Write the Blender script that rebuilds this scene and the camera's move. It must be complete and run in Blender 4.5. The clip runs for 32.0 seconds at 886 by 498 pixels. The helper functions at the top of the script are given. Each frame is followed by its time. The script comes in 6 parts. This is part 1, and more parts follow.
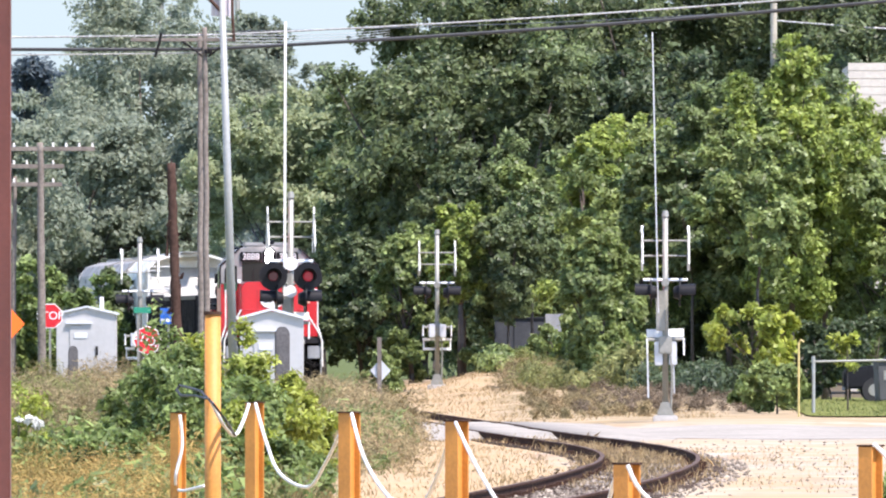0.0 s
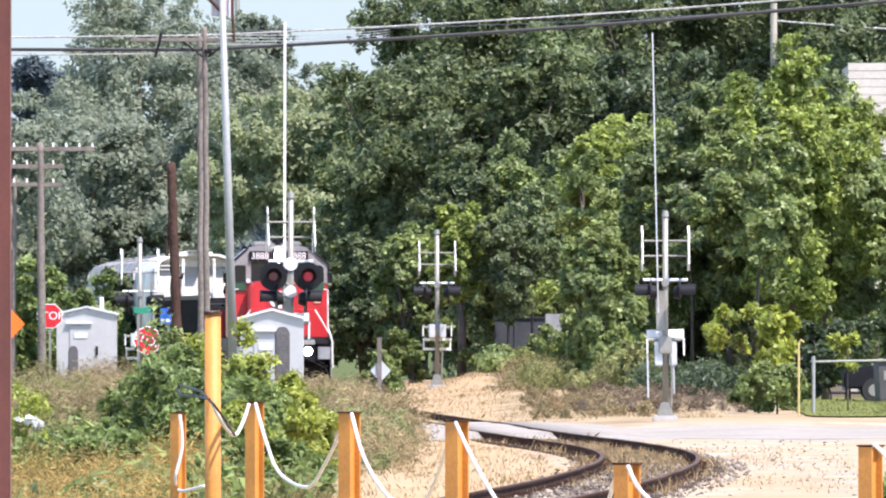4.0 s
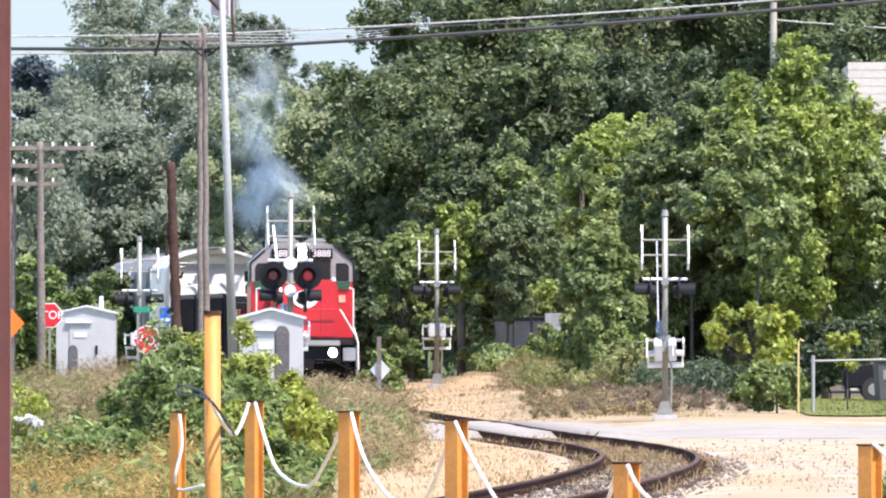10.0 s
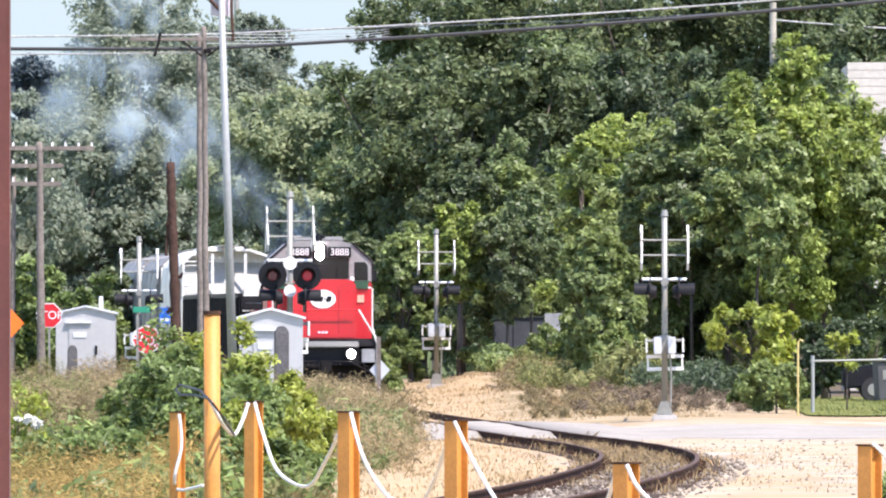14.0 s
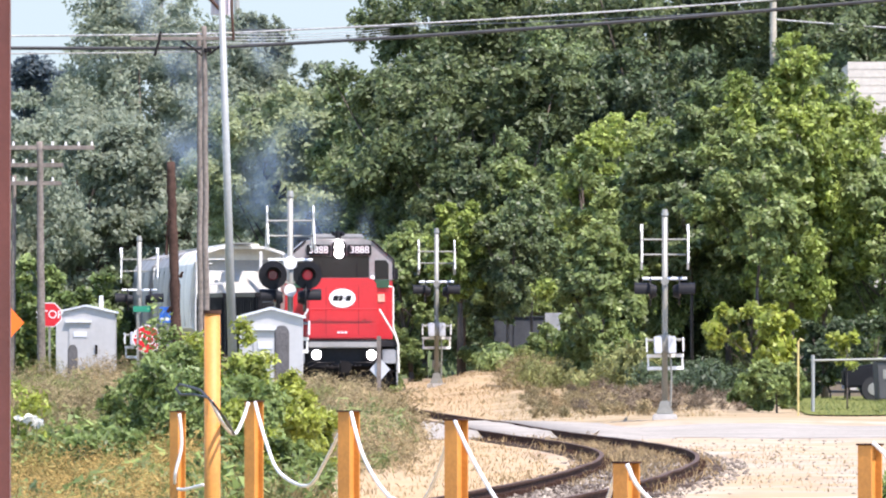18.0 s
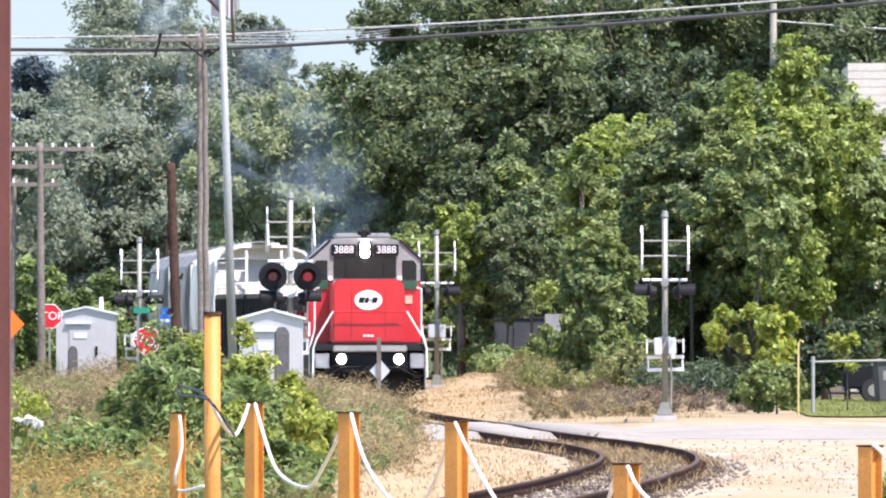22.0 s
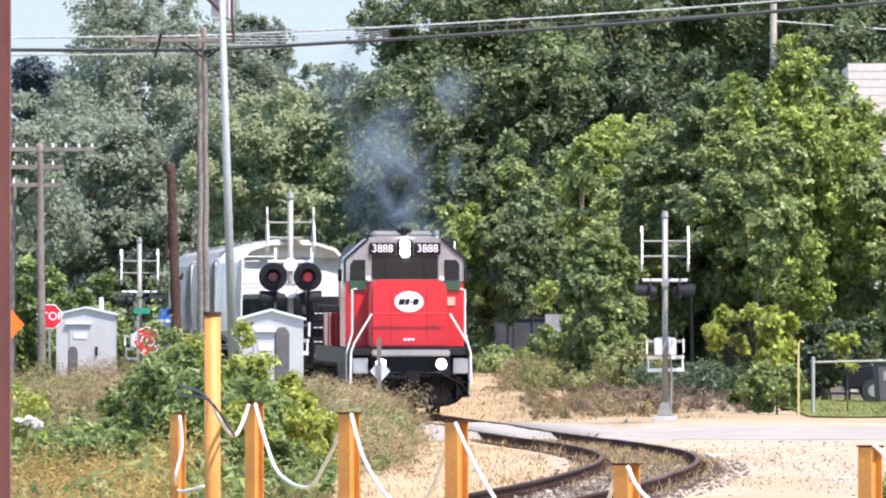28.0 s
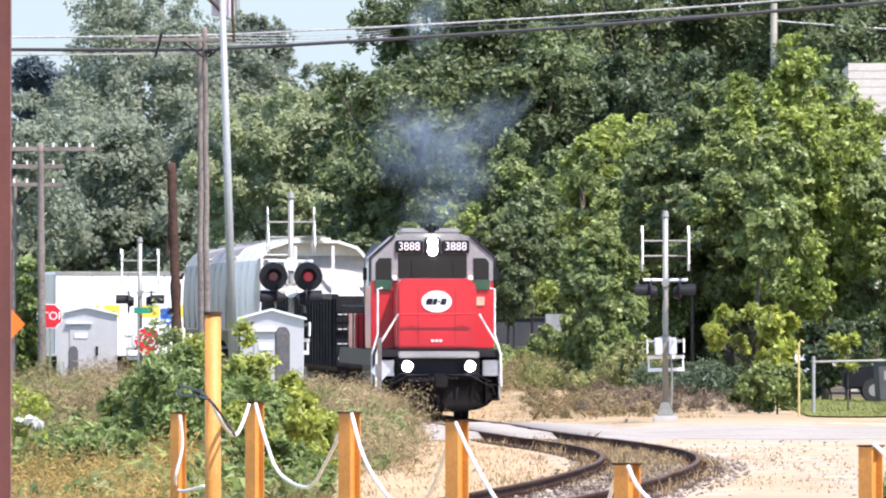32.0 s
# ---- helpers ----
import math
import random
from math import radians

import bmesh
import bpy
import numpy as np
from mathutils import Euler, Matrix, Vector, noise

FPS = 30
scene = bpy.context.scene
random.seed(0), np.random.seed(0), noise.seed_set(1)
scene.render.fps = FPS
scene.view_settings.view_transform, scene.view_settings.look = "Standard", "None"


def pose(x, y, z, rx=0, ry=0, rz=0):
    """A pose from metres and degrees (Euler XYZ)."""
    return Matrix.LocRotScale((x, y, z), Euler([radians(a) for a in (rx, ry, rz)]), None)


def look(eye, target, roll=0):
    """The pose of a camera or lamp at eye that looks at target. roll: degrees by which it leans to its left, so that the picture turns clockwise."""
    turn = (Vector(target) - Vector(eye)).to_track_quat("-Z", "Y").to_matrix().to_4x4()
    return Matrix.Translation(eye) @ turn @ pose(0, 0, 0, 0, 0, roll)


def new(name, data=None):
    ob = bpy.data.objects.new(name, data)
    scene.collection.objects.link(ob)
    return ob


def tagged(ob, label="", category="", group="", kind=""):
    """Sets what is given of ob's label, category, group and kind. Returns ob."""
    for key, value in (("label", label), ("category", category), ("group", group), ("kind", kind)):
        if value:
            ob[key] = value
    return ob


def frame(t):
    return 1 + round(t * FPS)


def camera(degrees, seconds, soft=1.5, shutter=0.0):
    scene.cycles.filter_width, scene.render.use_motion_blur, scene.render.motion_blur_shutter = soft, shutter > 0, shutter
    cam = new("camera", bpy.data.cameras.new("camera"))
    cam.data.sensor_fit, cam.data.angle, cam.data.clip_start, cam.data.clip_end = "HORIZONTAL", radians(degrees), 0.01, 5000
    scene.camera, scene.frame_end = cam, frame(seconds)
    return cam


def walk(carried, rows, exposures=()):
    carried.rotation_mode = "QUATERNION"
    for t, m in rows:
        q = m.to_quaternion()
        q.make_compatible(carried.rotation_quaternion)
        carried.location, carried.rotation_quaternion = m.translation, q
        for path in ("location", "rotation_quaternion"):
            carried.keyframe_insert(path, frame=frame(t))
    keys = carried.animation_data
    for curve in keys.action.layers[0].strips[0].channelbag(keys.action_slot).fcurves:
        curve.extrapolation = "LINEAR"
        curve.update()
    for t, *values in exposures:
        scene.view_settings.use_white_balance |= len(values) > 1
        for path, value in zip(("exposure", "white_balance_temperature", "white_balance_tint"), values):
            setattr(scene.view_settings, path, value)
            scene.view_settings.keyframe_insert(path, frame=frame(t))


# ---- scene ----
cam = camera(3.9046, 32.0, soft=2.05)
EYE_Z = 1.88
SWAY = [(0, 90.3875, 0.0013), (3, 90.3880, 0.0014), (5.5, 90.3870, 0.0014), (6, 90.3861, 0.0018), (7, 90.3861, 0.0004), (8, 90.3851, 0.0008),
        (9, 90.3837, -0.0015), (10, 90.3846, -0.0001), (11, 90.3870, -0.0005), (12, 90.3861, -0.0015), (13, 90.3851, -0.0015), (14, 90.3851, -0.0020),
        (16.5, 90.3827, -0.0005), (18, 90.3823, -0.0010), (19, 90.3823, 0.0008), (20, 90.3832, -0.0010), (21, 90.3861, 0.0008), (22, 90.3885, -0.0005)]
SWAY += [(23, 90.3909, -0.0034), (24, 90.3927, -0.0029), (25, 90.3922, -0.0020), (25.5, 90.3928, -0.0010), (27.5, 90.3885, -0.0010), (28, 90.3899, -0.0001),
         (28.5, 90.3927, 0.0018), (29, 90.3875, 0.0032), (29.5, 90.3870, 0.0075), (30, 90.3865, 0.0051), (30.5, 90.3851, -0.0005), (31, 90.3880, -0.0015), (32, 90.3885, 0.0018)]
walk(cam, [(t, pose(0, 0, EYE_Z, rx, 0, rz)) for t, rx, rz in SWAY], exposures=[(0, 1.32, 6430, 20), (32, 1.32, 6430, 20)])

# ---- light ----
SUN_UP, SUN_ROUND = radians(60), radians(136)  # height, and compass direction from +y clockwise
world = bpy.data.worlds.new("sky")
scene.world = world
world.use_nodes = True
sky = world.node_tree.nodes.new("ShaderNodeTexSky")
sky.sky_type, sky.sun_disc = "NISHITA", False
sky.sun_elevation, sky.sun_rotation = SUN_UP, SUN_ROUND
sky.air_density, sky.dust_density, sky.ozone_density = 1.0, 0.25, 3.0
back = world.node_tree.nodes["Background"]
back.inputs[1].default_value = 0.15
world.node_tree.links.new(sky.outputs[0], back.inputs[0])
sun = new("sun", bpy.data.lights.new("sun", "SUN"))
sun.data.energy, sun.data.angle, sun.data.color = 4.1, radians(0.5), (1.0, 0.95, 0.87)
# a plain pale sky far beyond the woods
veil = bpy.data.materials.new("pale summer sky")
veil.use_nodes = True
veil.node_tree.nodes.remove(veil.node_tree.nodes["Principled BSDF"])
shine = veil.node_tree.nodes.new("ShaderNodeEmission")
shine.inputs["Color"].default_value, shine.inputs["Strength"].default_value = (0.66, 0.83, 0.87, 1), 0.44
veil.node_tree.links.new(shine.outputs[0], veil.node_tree.nodes["Material Output"].inputs["Surface"])
sheet = bpy.data.meshes.new("backdrop")
sheet.from_pydata([(-900, 4400, -20), (900, 4400, -20), (900, 4400, 700), (-900, 4400, 700)], [], [(0, 1, 2, 3)])
sheet.materials.append(veil)
tagged(new("backdrop", sheet), "plain pale blue summer sky near the horizon", "sky", kind="structure")
SUN_WAY = Vector((math.sin(SUN_ROUND) * math.cos(SUN_UP), math.cos(SUN_ROUND) * math.cos(SUN_UP), math.sin(SUN_UP)))
sun.matrix_world = look(SUN_WAY * 50, (0, 0, 0))

# ---- materials ----


def material(name, colour, rough=0.7, metal=0.0, vary=0.25, size=1.5, grain=0.15, bump=0.02, glow=0.0, second=None, island=0.0, through_light=0.0, coat=0.0):
    """A surface with stains of about size metres, a fine grain, and relief."""
    m = bpy.data.materials.new(name)
    m.use_nodes = True
    nt = m.node_tree
    nodes, link = nt.nodes, nt.links.new
    bsdf = nodes["Principled BSDF"]
    bsdf.inputs["Roughness"].default_value = rough
    bsdf.inputs["Metallic"].default_value = metal
    bsdf.inputs["Coat Weight"].default_value = coat
    co = nodes.new("ShaderNodeTexCoord")
    big = nodes.new("ShaderNodeTexNoise")
    big.inputs["Scale"].default_value = 1.0 / size
    big.inputs["Detail"].default_value = 5
    fine = nodes.new("ShaderNodeTexNoise")
    fine.inputs["Scale"].default_value = 14.0 / size
    fine.inputs["Detail"].default_value = 3
    link(co.outputs["Object"], big.inputs["Vector"])
    link(co.outputs["Object"], fine.inputs["Vector"])
    ramp = nodes.new("ShaderNodeValToRGB")
    c = Vector(colour)
    other = Vector(second) if second else c * (1 - vary)
    ramp.color_ramp.elements[0].position, ramp.color_ramp.elements[1].position = 0.35, 0.65
    ramp.color_ramp.elements[0].color = (*other, 1)
    ramp.color_ramp.elements[1].color = (*c, 1)
    link(big.outputs["Fac"], ramp.inputs["Fac"])
    mul = nodes.new("ShaderNodeMix")
    mul.data_type, mul.blend_type = "RGBA", "MULTIPLY"
    mul.inputs["Factor"].default_value = 1.0
    gr = nodes.new("ShaderNodeMapRange")
    gr.inputs["From Min"].default_value, gr.inputs["From Max"].default_value = 0.25, 0.75
    gr.inputs["To Min"].default_value, gr.inputs["To Max"].default_value = 1 - grain, 1 + grain
    link(fine.outputs["Fac"], gr.inputs["Value"])
    last = gr.outputs["Result"]
    if island:
        geo = nodes.new("ShaderNodeNewGeometry")
        spread = nodes.new("ShaderNodeMapRange")
        spread.inputs["To Min"].default_value, spread.inputs["To Max"].default_value = 1 - island, 1 + island
        link(geo.outputs["Random Per Island"], spread.inputs["Value"])
        times = nodes.new("ShaderNodeMath")
        times.operation = "MULTIPLY"
        link(last, times.inputs[0])
        link(spread.outputs["Result"], times.inputs[1])
        last = times.outputs[0]
    link(ramp.outputs["Color"], mul.inputs["A"])
    link(last, mul.inputs["B"])
    link(mul.outputs["Result"], bsdf.inputs["Base Color"])
    if bump:
        b = nodes.new("ShaderNodeBump")
        b.inputs["Strength"].default_value = 0.6
        b.inputs["Distance"].default_value = bump
        link(fine.outputs["Fac"], b.inputs["Height"])
        link(b.outputs["Normal"], bsdf.inputs["Normal"])
    if through_light:
        tr = nodes.new("ShaderNodeBsdfTranslucent")
        mix = nodes.new("ShaderNodeMixShader")
        mix.inputs[0].default_value = through_light
        link(mul.outputs["Result"], tr.inputs["Color"])
        link(bsdf.outputs[0], mix.inputs[1])
        link(tr.outputs[0], mix.inputs[2])
        link(mix.outputs[0], nodes["Material Output"].inputs["Surface"])
    if glow:
        bsdf.inputs["Emission Color"].default_value = (*colour, 1)
        bsdf.inputs["Emission Strength"].default_value = glow
    return m


M = {}
M["galv"] = material("galvanised steel", (0.29, 0.285, 0.25), 0.5, 0.35, 0.2, 0.8, 0.12, 0.003)
M["alu"] = material("painted aluminium", (0.455, 0.45, 0.44), 0.45, 0.2, 0.12, 2.0, 0.05, 0.002)
M["alu_roof"] = material("bright aluminium roof", (0.7, 0.72, 0.75), 0.4, 0.3, 0.1, 2.0, 0.05, 0.002)
M["white"] = material("white paint", (0.80, 0.80, 0.78), 0.5, 0, 0.12, 0.7, 0.06, 0.002)
M["black"] = material("black paint", (0.015, 0.015, 0.017), 0.5, 0, 0.3, 0.8, 0.2, 0.003)
M["dark"] = material("sooty dark steel and shaded sheets", (0.022, 0.02, 0.02), 0.75, 0.0, 0.35, 0.6, 0.25, 0.006)
M["loco_red"] = material("red locomotive enamel", (0.50, 0.010, 0.017), 0.38, 0, 0.16, 1.3, 0.06, 0.002, coat=0.2)
M["loco_grey"] = material("weathered grey roof paint", (0.27, 0.262, 0.25), 0.6, 0, 0.25, 1.0, 0.12, 0.003)
M["loco_black"] = material("dull black hood paint", (0.03, 0.028, 0.03), 0.55, 0, 0.3, 1.0, 0.2, 0.003)
M["loco_green"] = material("dark green strip paint", (0.02, 0.075, 0.035), 0.6, 0, 0.2, 0.6, 0.1, 0.002)
M["step_grey"] = material("grey step paint", (0.30, 0.31, 0.32), 0.6, 0, 0.3, 0.5, 0.15, 0.003)
M["rail_white"] = material("white handrail paint", (0.75, 0.72, 0.66), 0.5, 0, 0.25, 0.2, 0.1, 0.001)
M["hopper"] = material("off-white hopper paint", (0.74, 0.71, 0.64), 0.55, 0, 0.22, 1.6, 0.08, 0.004)
# rear cars' paint is darkened for the shading that sets them apart
M["hopper_grey"] = material("weathered grey hopper paint darkened for shading", (0.27, 0.255, 0.235), 0.6, 0, 0.3, 1.6, 0.1, 0.004)
M["rust"] = material("brown rail rust", (0.075, 0.042, 0.03), 0.95, 0.0, 0.4, 0.5, 0.3, 0.006)
M["rail_top"] = material("worn rail steel", (0.11, 0.075, 0.06), 0.8, 0.0, 0.3, 0.6, 0.15, 0.002)
M["ballast"] = material("dark crumbly ballast", (0.30, 0.235, 0.165), 0.95, 0, 0.3, 0.5, 0.5, 0.02, second=(0.11, 0.085, 0.068))
M["tie"] = material("weathered sleeper wood", (0.10, 0.075, 0.06), 0.9, 0, 0.4, 0.7, 0.3, 0.01)
M["pole_wood"] = material("weathered pole wood", (0.21, 0.18, 0.155), 0.9, 0, 0.35, 1.2, 0.3, 0.012)
M["pole_dark"] = material("charred brown pole wood", (0.075, 0.045, 0.035), 0.9, 0, 0.35, 1.0, 0.3, 0.012)
M["cream"] = material("sun-bleached cream pole", (0.44, 0.40, 0.31), 0.8, 0, 0.3, 0.8, 0.2, 0.006)
M["lamp_pole"] = material("pale grey lamp pole", (0.29, 0.30, 0.285), 0.5, 0.1, 0.15, 1.5, 0.1, 0.002)
M["can_pink"] = material("pinkish grey can paint", (0.62, 0.54, 0.56), 0.6, 0, 0.25, 0.25, 0.2, 0.004, second=(0.36, 0.32, 0.34))
M["brown"] = material("red-brown painted steel", (0.12, 0.035, 0.025), 0.6, 0.1, 0.25, 0.3, 0.1, 0.002)
M["amber"] = material("orange-yellow rusty steel paint", (0.56, 0.24, 0.045), 0.6, 0.0, 0.28, 0.35, 0.12, 0.003)
M["hose"] = material("white plastic hose", (0.72, 0.70, 0.66), 0.5, 0, 0.2, 0.3, 0.1, 0.002)
M["wire"] = material("dark cable sheath", (0.03, 0.032, 0.035), 0.6, 0, 0.3, 3, 0.2, 0.002)
M["wire_pale"] = material("bare bright wire", (0.40, 0.40, 0.39), 0.5, 0.3, 0.3, 1.5, 0.4, 0.002)
M["sign_red"] = material("red reflective sheet", (0.55, 0.012, 0.02), 0.45, 0, 0.1, 0.5, 0.05, 0.0)
M["sign_blue"] = material("blue sign sheet", (0.02, 0.14, 0.55), 0.45, 0, 0.1, 0.5, 0.05, 0.0)
M["sign_green"] = material("green street sign sheet", (0.01, 0.22, 0.13), 0.45, 0, 0.1, 0.5, 0.05, 0.0)
M["sign_orange"] = material("orange roadwork sheet", (0.95, 0.16, 0.01), 0.5, 0, 0.1, 0.5, 0.05, 0.0)
M["sign_back"] = material("bare sign back and shaded board grey", (0.55, 0.56, 0.57), 0.45, 0.3, 0.15, 0.3, 0.05, 0.001)
M["glass"] = material("dark window glass", (0.012, 0.014, 0.016), 0.08, 0, 0.2, 1.0, 0.1, 0.0)
M["lens_red"] = material("lit red lens", (0.42, 0.012, 0.03), 0.3, 0, 0.3, 0.15, 0.3, 0.0, glow=0.10)
# a faint glow is added to the dim lenses
M["lens_dim"] = material("faintly glowing red lens", (0.12, 0.008, 0.018), 0.25, 0, 0.4, 0.15, 0.3, 0.0, glow=0.05)
M["beam"] = material("burning headlight", (1.0, 0.97, 0.90), 0.3, 0, 0.0, 1.0, 0.0, 0.0, glow=30)
M["concrete"] = material("pale concrete", (0.45, 0.43, 0.40), 0.9, 0, 0.2, 0.5, 0.15, 0.006)
M["siding"] = material("pale weathered siding", (0.52, 0.48, 0.41), 0.8, 0, 0.15, 2.0, 0.1, 0.004)
M["asphalt"] = material("worn grey asphalt", (0.30, 0.275, 0.235), 0.95, 0, 0.2, 2.0, 0.2, 0.006)
M["tyre"] = material("black tyre rubber", (0.02, 0.02, 0.02), 0.85, 0, 0.2, 0.3, 0.2, 0.002)
M["bin"] = material("dark grey bin plastic", (0.06, 0.06, 0.06), 0.6, 0, 0.2, 0.5, 0.1, 0.002)
M["yellow"] = material("yellow paint", (0.52, 0.42, 0.16), 0.5, 0, 0.2, 0.3, 0.1, 0.002)
M["notice"] = material("faded pinkish notice", (0.72, 0.42, 0.30), 0.6, 0, 0.3, 0.08, 0.2, 0.001)
M["yellow_bright"] = material("bright yellow sign paint", (0.80, 0.55, 0.04), 0.5, 0, 0.15, 0.6, 0.08, 0.001)
M["bark"] = material("grey-brown bark", (0.11, 0.085, 0.065), 0.95, 0, 0.4, 0.6, 0.3, 0.02)
# SOFT leaves: distance haze is put into their colour and low contrast
SOFT = dict(rough=0.6, size=2.2, grain=0.15, bump=0.0, island=0.2, through_light=0.55)
LEAF = dict(rough=0.5, size=2.2, grain=0.15, bump=0.0, island=0.5, through_light=0.45)
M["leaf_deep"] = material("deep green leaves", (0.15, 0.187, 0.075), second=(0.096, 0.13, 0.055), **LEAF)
M["leaf_mid"] = material("mid green leaves", (0.285, 0.345, 0.112), second=(0.185, 0.24, 0.084), **LEAF)
M["leaf_light"] = material("yellow-green leaves", (0.31, 0.37, 0.08), second=(0.18, 0.24, 0.062), **LEAF)
M["leaf_grey_haze"] = material("leaves greyed for distance haze", (0.29, 0.325, 0.225), second=(0.24, 0.28, 0.2), **SOFT)
M["leaf_blue_haze"] = material("leaves blued for distance haze", (0.12, 0.155, 0.165), second=(0.09, 0.12, 0.135), **SOFT)
M["dry_grass"] = material("dry tan grass", (0.42, 0.31, 0.17), second=(0.30, 0.22, 0.11), rough=0.9, size=1.2, grain=0.15, bump=0, island=0.4, through_light=0.25)
M["weed"] = material("half-dry olive weeds", (0.20, 0.18, 0.075), second=(0.34, 0.245, 0.12), rough=0.9, size=1.0, grain=0.15, bump=0, island=0.4, through_light=0.25)
M["sage"] = material("green weed leaves", (0.19, 0.23, 0.075), second=(0.13, 0.17, 0.055), **LEAF)
# shade inside the wood is put into this leaf colour
M["leaf_dark"] = material("dark green leaves with shade in the colour", (0.095, 0.13, 0.055), second=(0.062, 0.09, 0.042), **LEAF)
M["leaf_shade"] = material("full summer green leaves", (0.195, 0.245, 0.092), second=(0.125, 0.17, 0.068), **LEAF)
# the twigs' brown is lowered for the shade along the wood's edge
M["twig"] = material("dead brown twigs darkened for shade", (0.19, 0.145, 0.10), second=(0.12, 0.095, 0.068), rough=0.9, size=1.0, grain=0.15, bump=0, island=0.4, through_light=0.1)
M["post_grey"] = material("weathered grey timber", (0.12, 0.115, 0.115), 0.9, 0, 0.3, 0.5, 0.25, 0.01)
# paint is darkened to sink into the wood's shaded gaps
M["shed_grey"] = material("blue-grey shed paint darkened for shade", (0.05, 0.055, 0.063), 0.9, 0, 0.35, 0.6, 0.25, 0.01)
M["tan_leaf"] = material("dry tan weed leaves", (0.41, 0.275, 0.10), second=(0.26, 0.20, 0.066), rough=0.9, size=0.8, grain=0.15, bump=0, island=0.45, through_light=0.35)
M["brown_leaf"] = material("dry brown seed heads", (0.32, 0.24, 0.135), second=(0.225, 0.19, 0.10), rough=0.9, size=0.8, grain=0.15, bump=0, island=0.45, through_light=0.3)
M["olive_leaf"] = material("olive weed leaves", (0.235, 0.235, 0.078), second=(0.165, 0.18, 0.06), rough=0.8, size=0.8, grain=0.15, bump=0, island=0.45, through_light=0.35)
M["bush_light"] = material("bright yellow-green bush leaves", (0.41, 0.44, 0.07), second=(0.20, 0.25, 0.052), **LEAF)
M["bush_mid"] = material("fresh green bush leaves", (0.235, 0.30, 0.085), second=(0.15, 0.205, 0.065), **LEAF)
for key, gloss in (("glass", 0.2), ("black", 0.15), ("dark", 0.06), ("loco_black", 0.06)):
    M[key].node_tree.nodes["Principled BSDF"].inputs["Specular IOR Level"].default_value = gloss
for key in ("ballast", "rust", "rail_top", "tie", "asphalt", "concrete", "pole_wood", "pole_dark", "post_grey", "brown_leaf", "tan_leaf", "dry_grass", "twig", "weed"):
    M[key].node_tree.nodes["Principled BSDF"].inputs["Specular IOR Level"].default_value = 0.06
M["leaf_haze"] = material("olive green leaves paled for haze", (0.35, 0.395, 0.21), second=(0.28, 0.325, 0.18), **SOFT)

# ---- small builders ----


def finish(name, bm, mat, parent=None, label="", smooth=False):
    me = bpy.data.meshes.new(name)
    if smooth:
        for f in bm.faces:
            f.smooth = True
    bm.to_mesh(me)
    bm.free()
    for one in (mat if isinstance(mat, (list, tuple)) else [mat]):
        me.materials.append(one)
    ob = new(name, me)
    if parent:
        ob.parent = parent
    if label:
        tagged(ob, label)
    return ob


def part(name, bm, mat, parent, label="", smooth=False):
    return finish(name, bm, mat, parent, label, smooth)


def thing(name, at, turn=0.0, label="", category="", group="", kind=""):
    ob = new(name)
    ob.empty_display_size = 0.2
    ob.matrix_basis = pose(*at, 0, 0, turn)
    return tagged(ob, label, category, group, kind)


def add_box(bm, x0, x1, y0, y1, z0, z1, bevel=0.0, m=None, mat=0):
    made = bmesh.ops.create_cube(bm, size=1.0)["verts"]
    bmesh.ops.transform(bm, verts=made, matrix=Matrix.LocRotScale(((x0 + x1) / 2, (y0 + y1) / 2, (z0 + z1) / 2), None, (x1 - x0, y1 - y0, z1 - z0)))
    if bevel:
        edges = list({e for v in made for e in v.link_edges})
        made = list({v for f in bmesh.ops.bevel(bm, geom=edges, offset=bevel, segments=2, affect="EDGES")["faces"] for v in f.verts} | {v for v in made if v.is_valid})
    if m:
        bmesh.ops.transform(bm, verts=made, matrix=m)
    if mat:
        for f in {f for v in made for f in v.link_faces}:
            f.material_index = mat
    return made


def box(x0, x1, y0, y1, z0, z1, bevel=0.0):
    bm = bmesh.new()
    add_box(bm, x0, x1, y0, y1, z0, z1, bevel)
    return bm


def add_tube(bm, a, b, r0, r1=None, sides=10, mat=0):
    a, b = Vector(a), Vector(b)
    r1 = r0 if r1 is None else r1
    made = bmesh.ops.create_cone(bm, cap_ends=True, segments=sides, radius1=r0, radius2=r1, depth=(b - a).length)["verts"]
    turn = (b - a).to_track_quat("Z", "Y").to_matrix().to_4x4()
    bmesh.ops.transform(bm, verts=made, matrix=Matrix.Translation((a + b) / 2) @ turn)
    if mat:
        for f in {f for v in made for f in v.link_faces}:
            f.material_index = mat
    return made


def tube(a, b, r0, r1=None, sides=10):
    bm = bmesh.new()
    add_tube(bm, a, b, r0, r1, sides)
    return bm


def sweep(points, radii, sides=8):
    """One closed tube along points, with a radius at each."""
    pts = [Vector(p) for p in points]
    bm = bmesh.new()
    rings = []
    side = None
    for i, p in enumerate(pts):
        way = (pts[min(i + 1, len(pts) - 1)] - pts[max(i - 1, 0)]).normalized()
        if side is None:
            side = way.orthogonal().normalized()
        side = (side - way * side.dot(way)).normalized()
        up = way.cross(side)
        rings.append([bm.verts.new(p + (side * math.cos(2 * math.pi * k / sides) + up * math.sin(2 * math.pi * k / sides)) * radii[i]) for k in range(sides)])
    for r, q in zip(rings, rings[1:]):
        for k in range(sides):
            bm.faces.new((r[k], r[(k + 1) % sides], q[(k + 1) % sides], q[k]))
    bm.faces.new(rings[0][::-1])
    bm.faces.new(rings[-1])
    return bm


def pipe(points, r, sides=8):
    return sweep(points, [r] * len(points), sides)


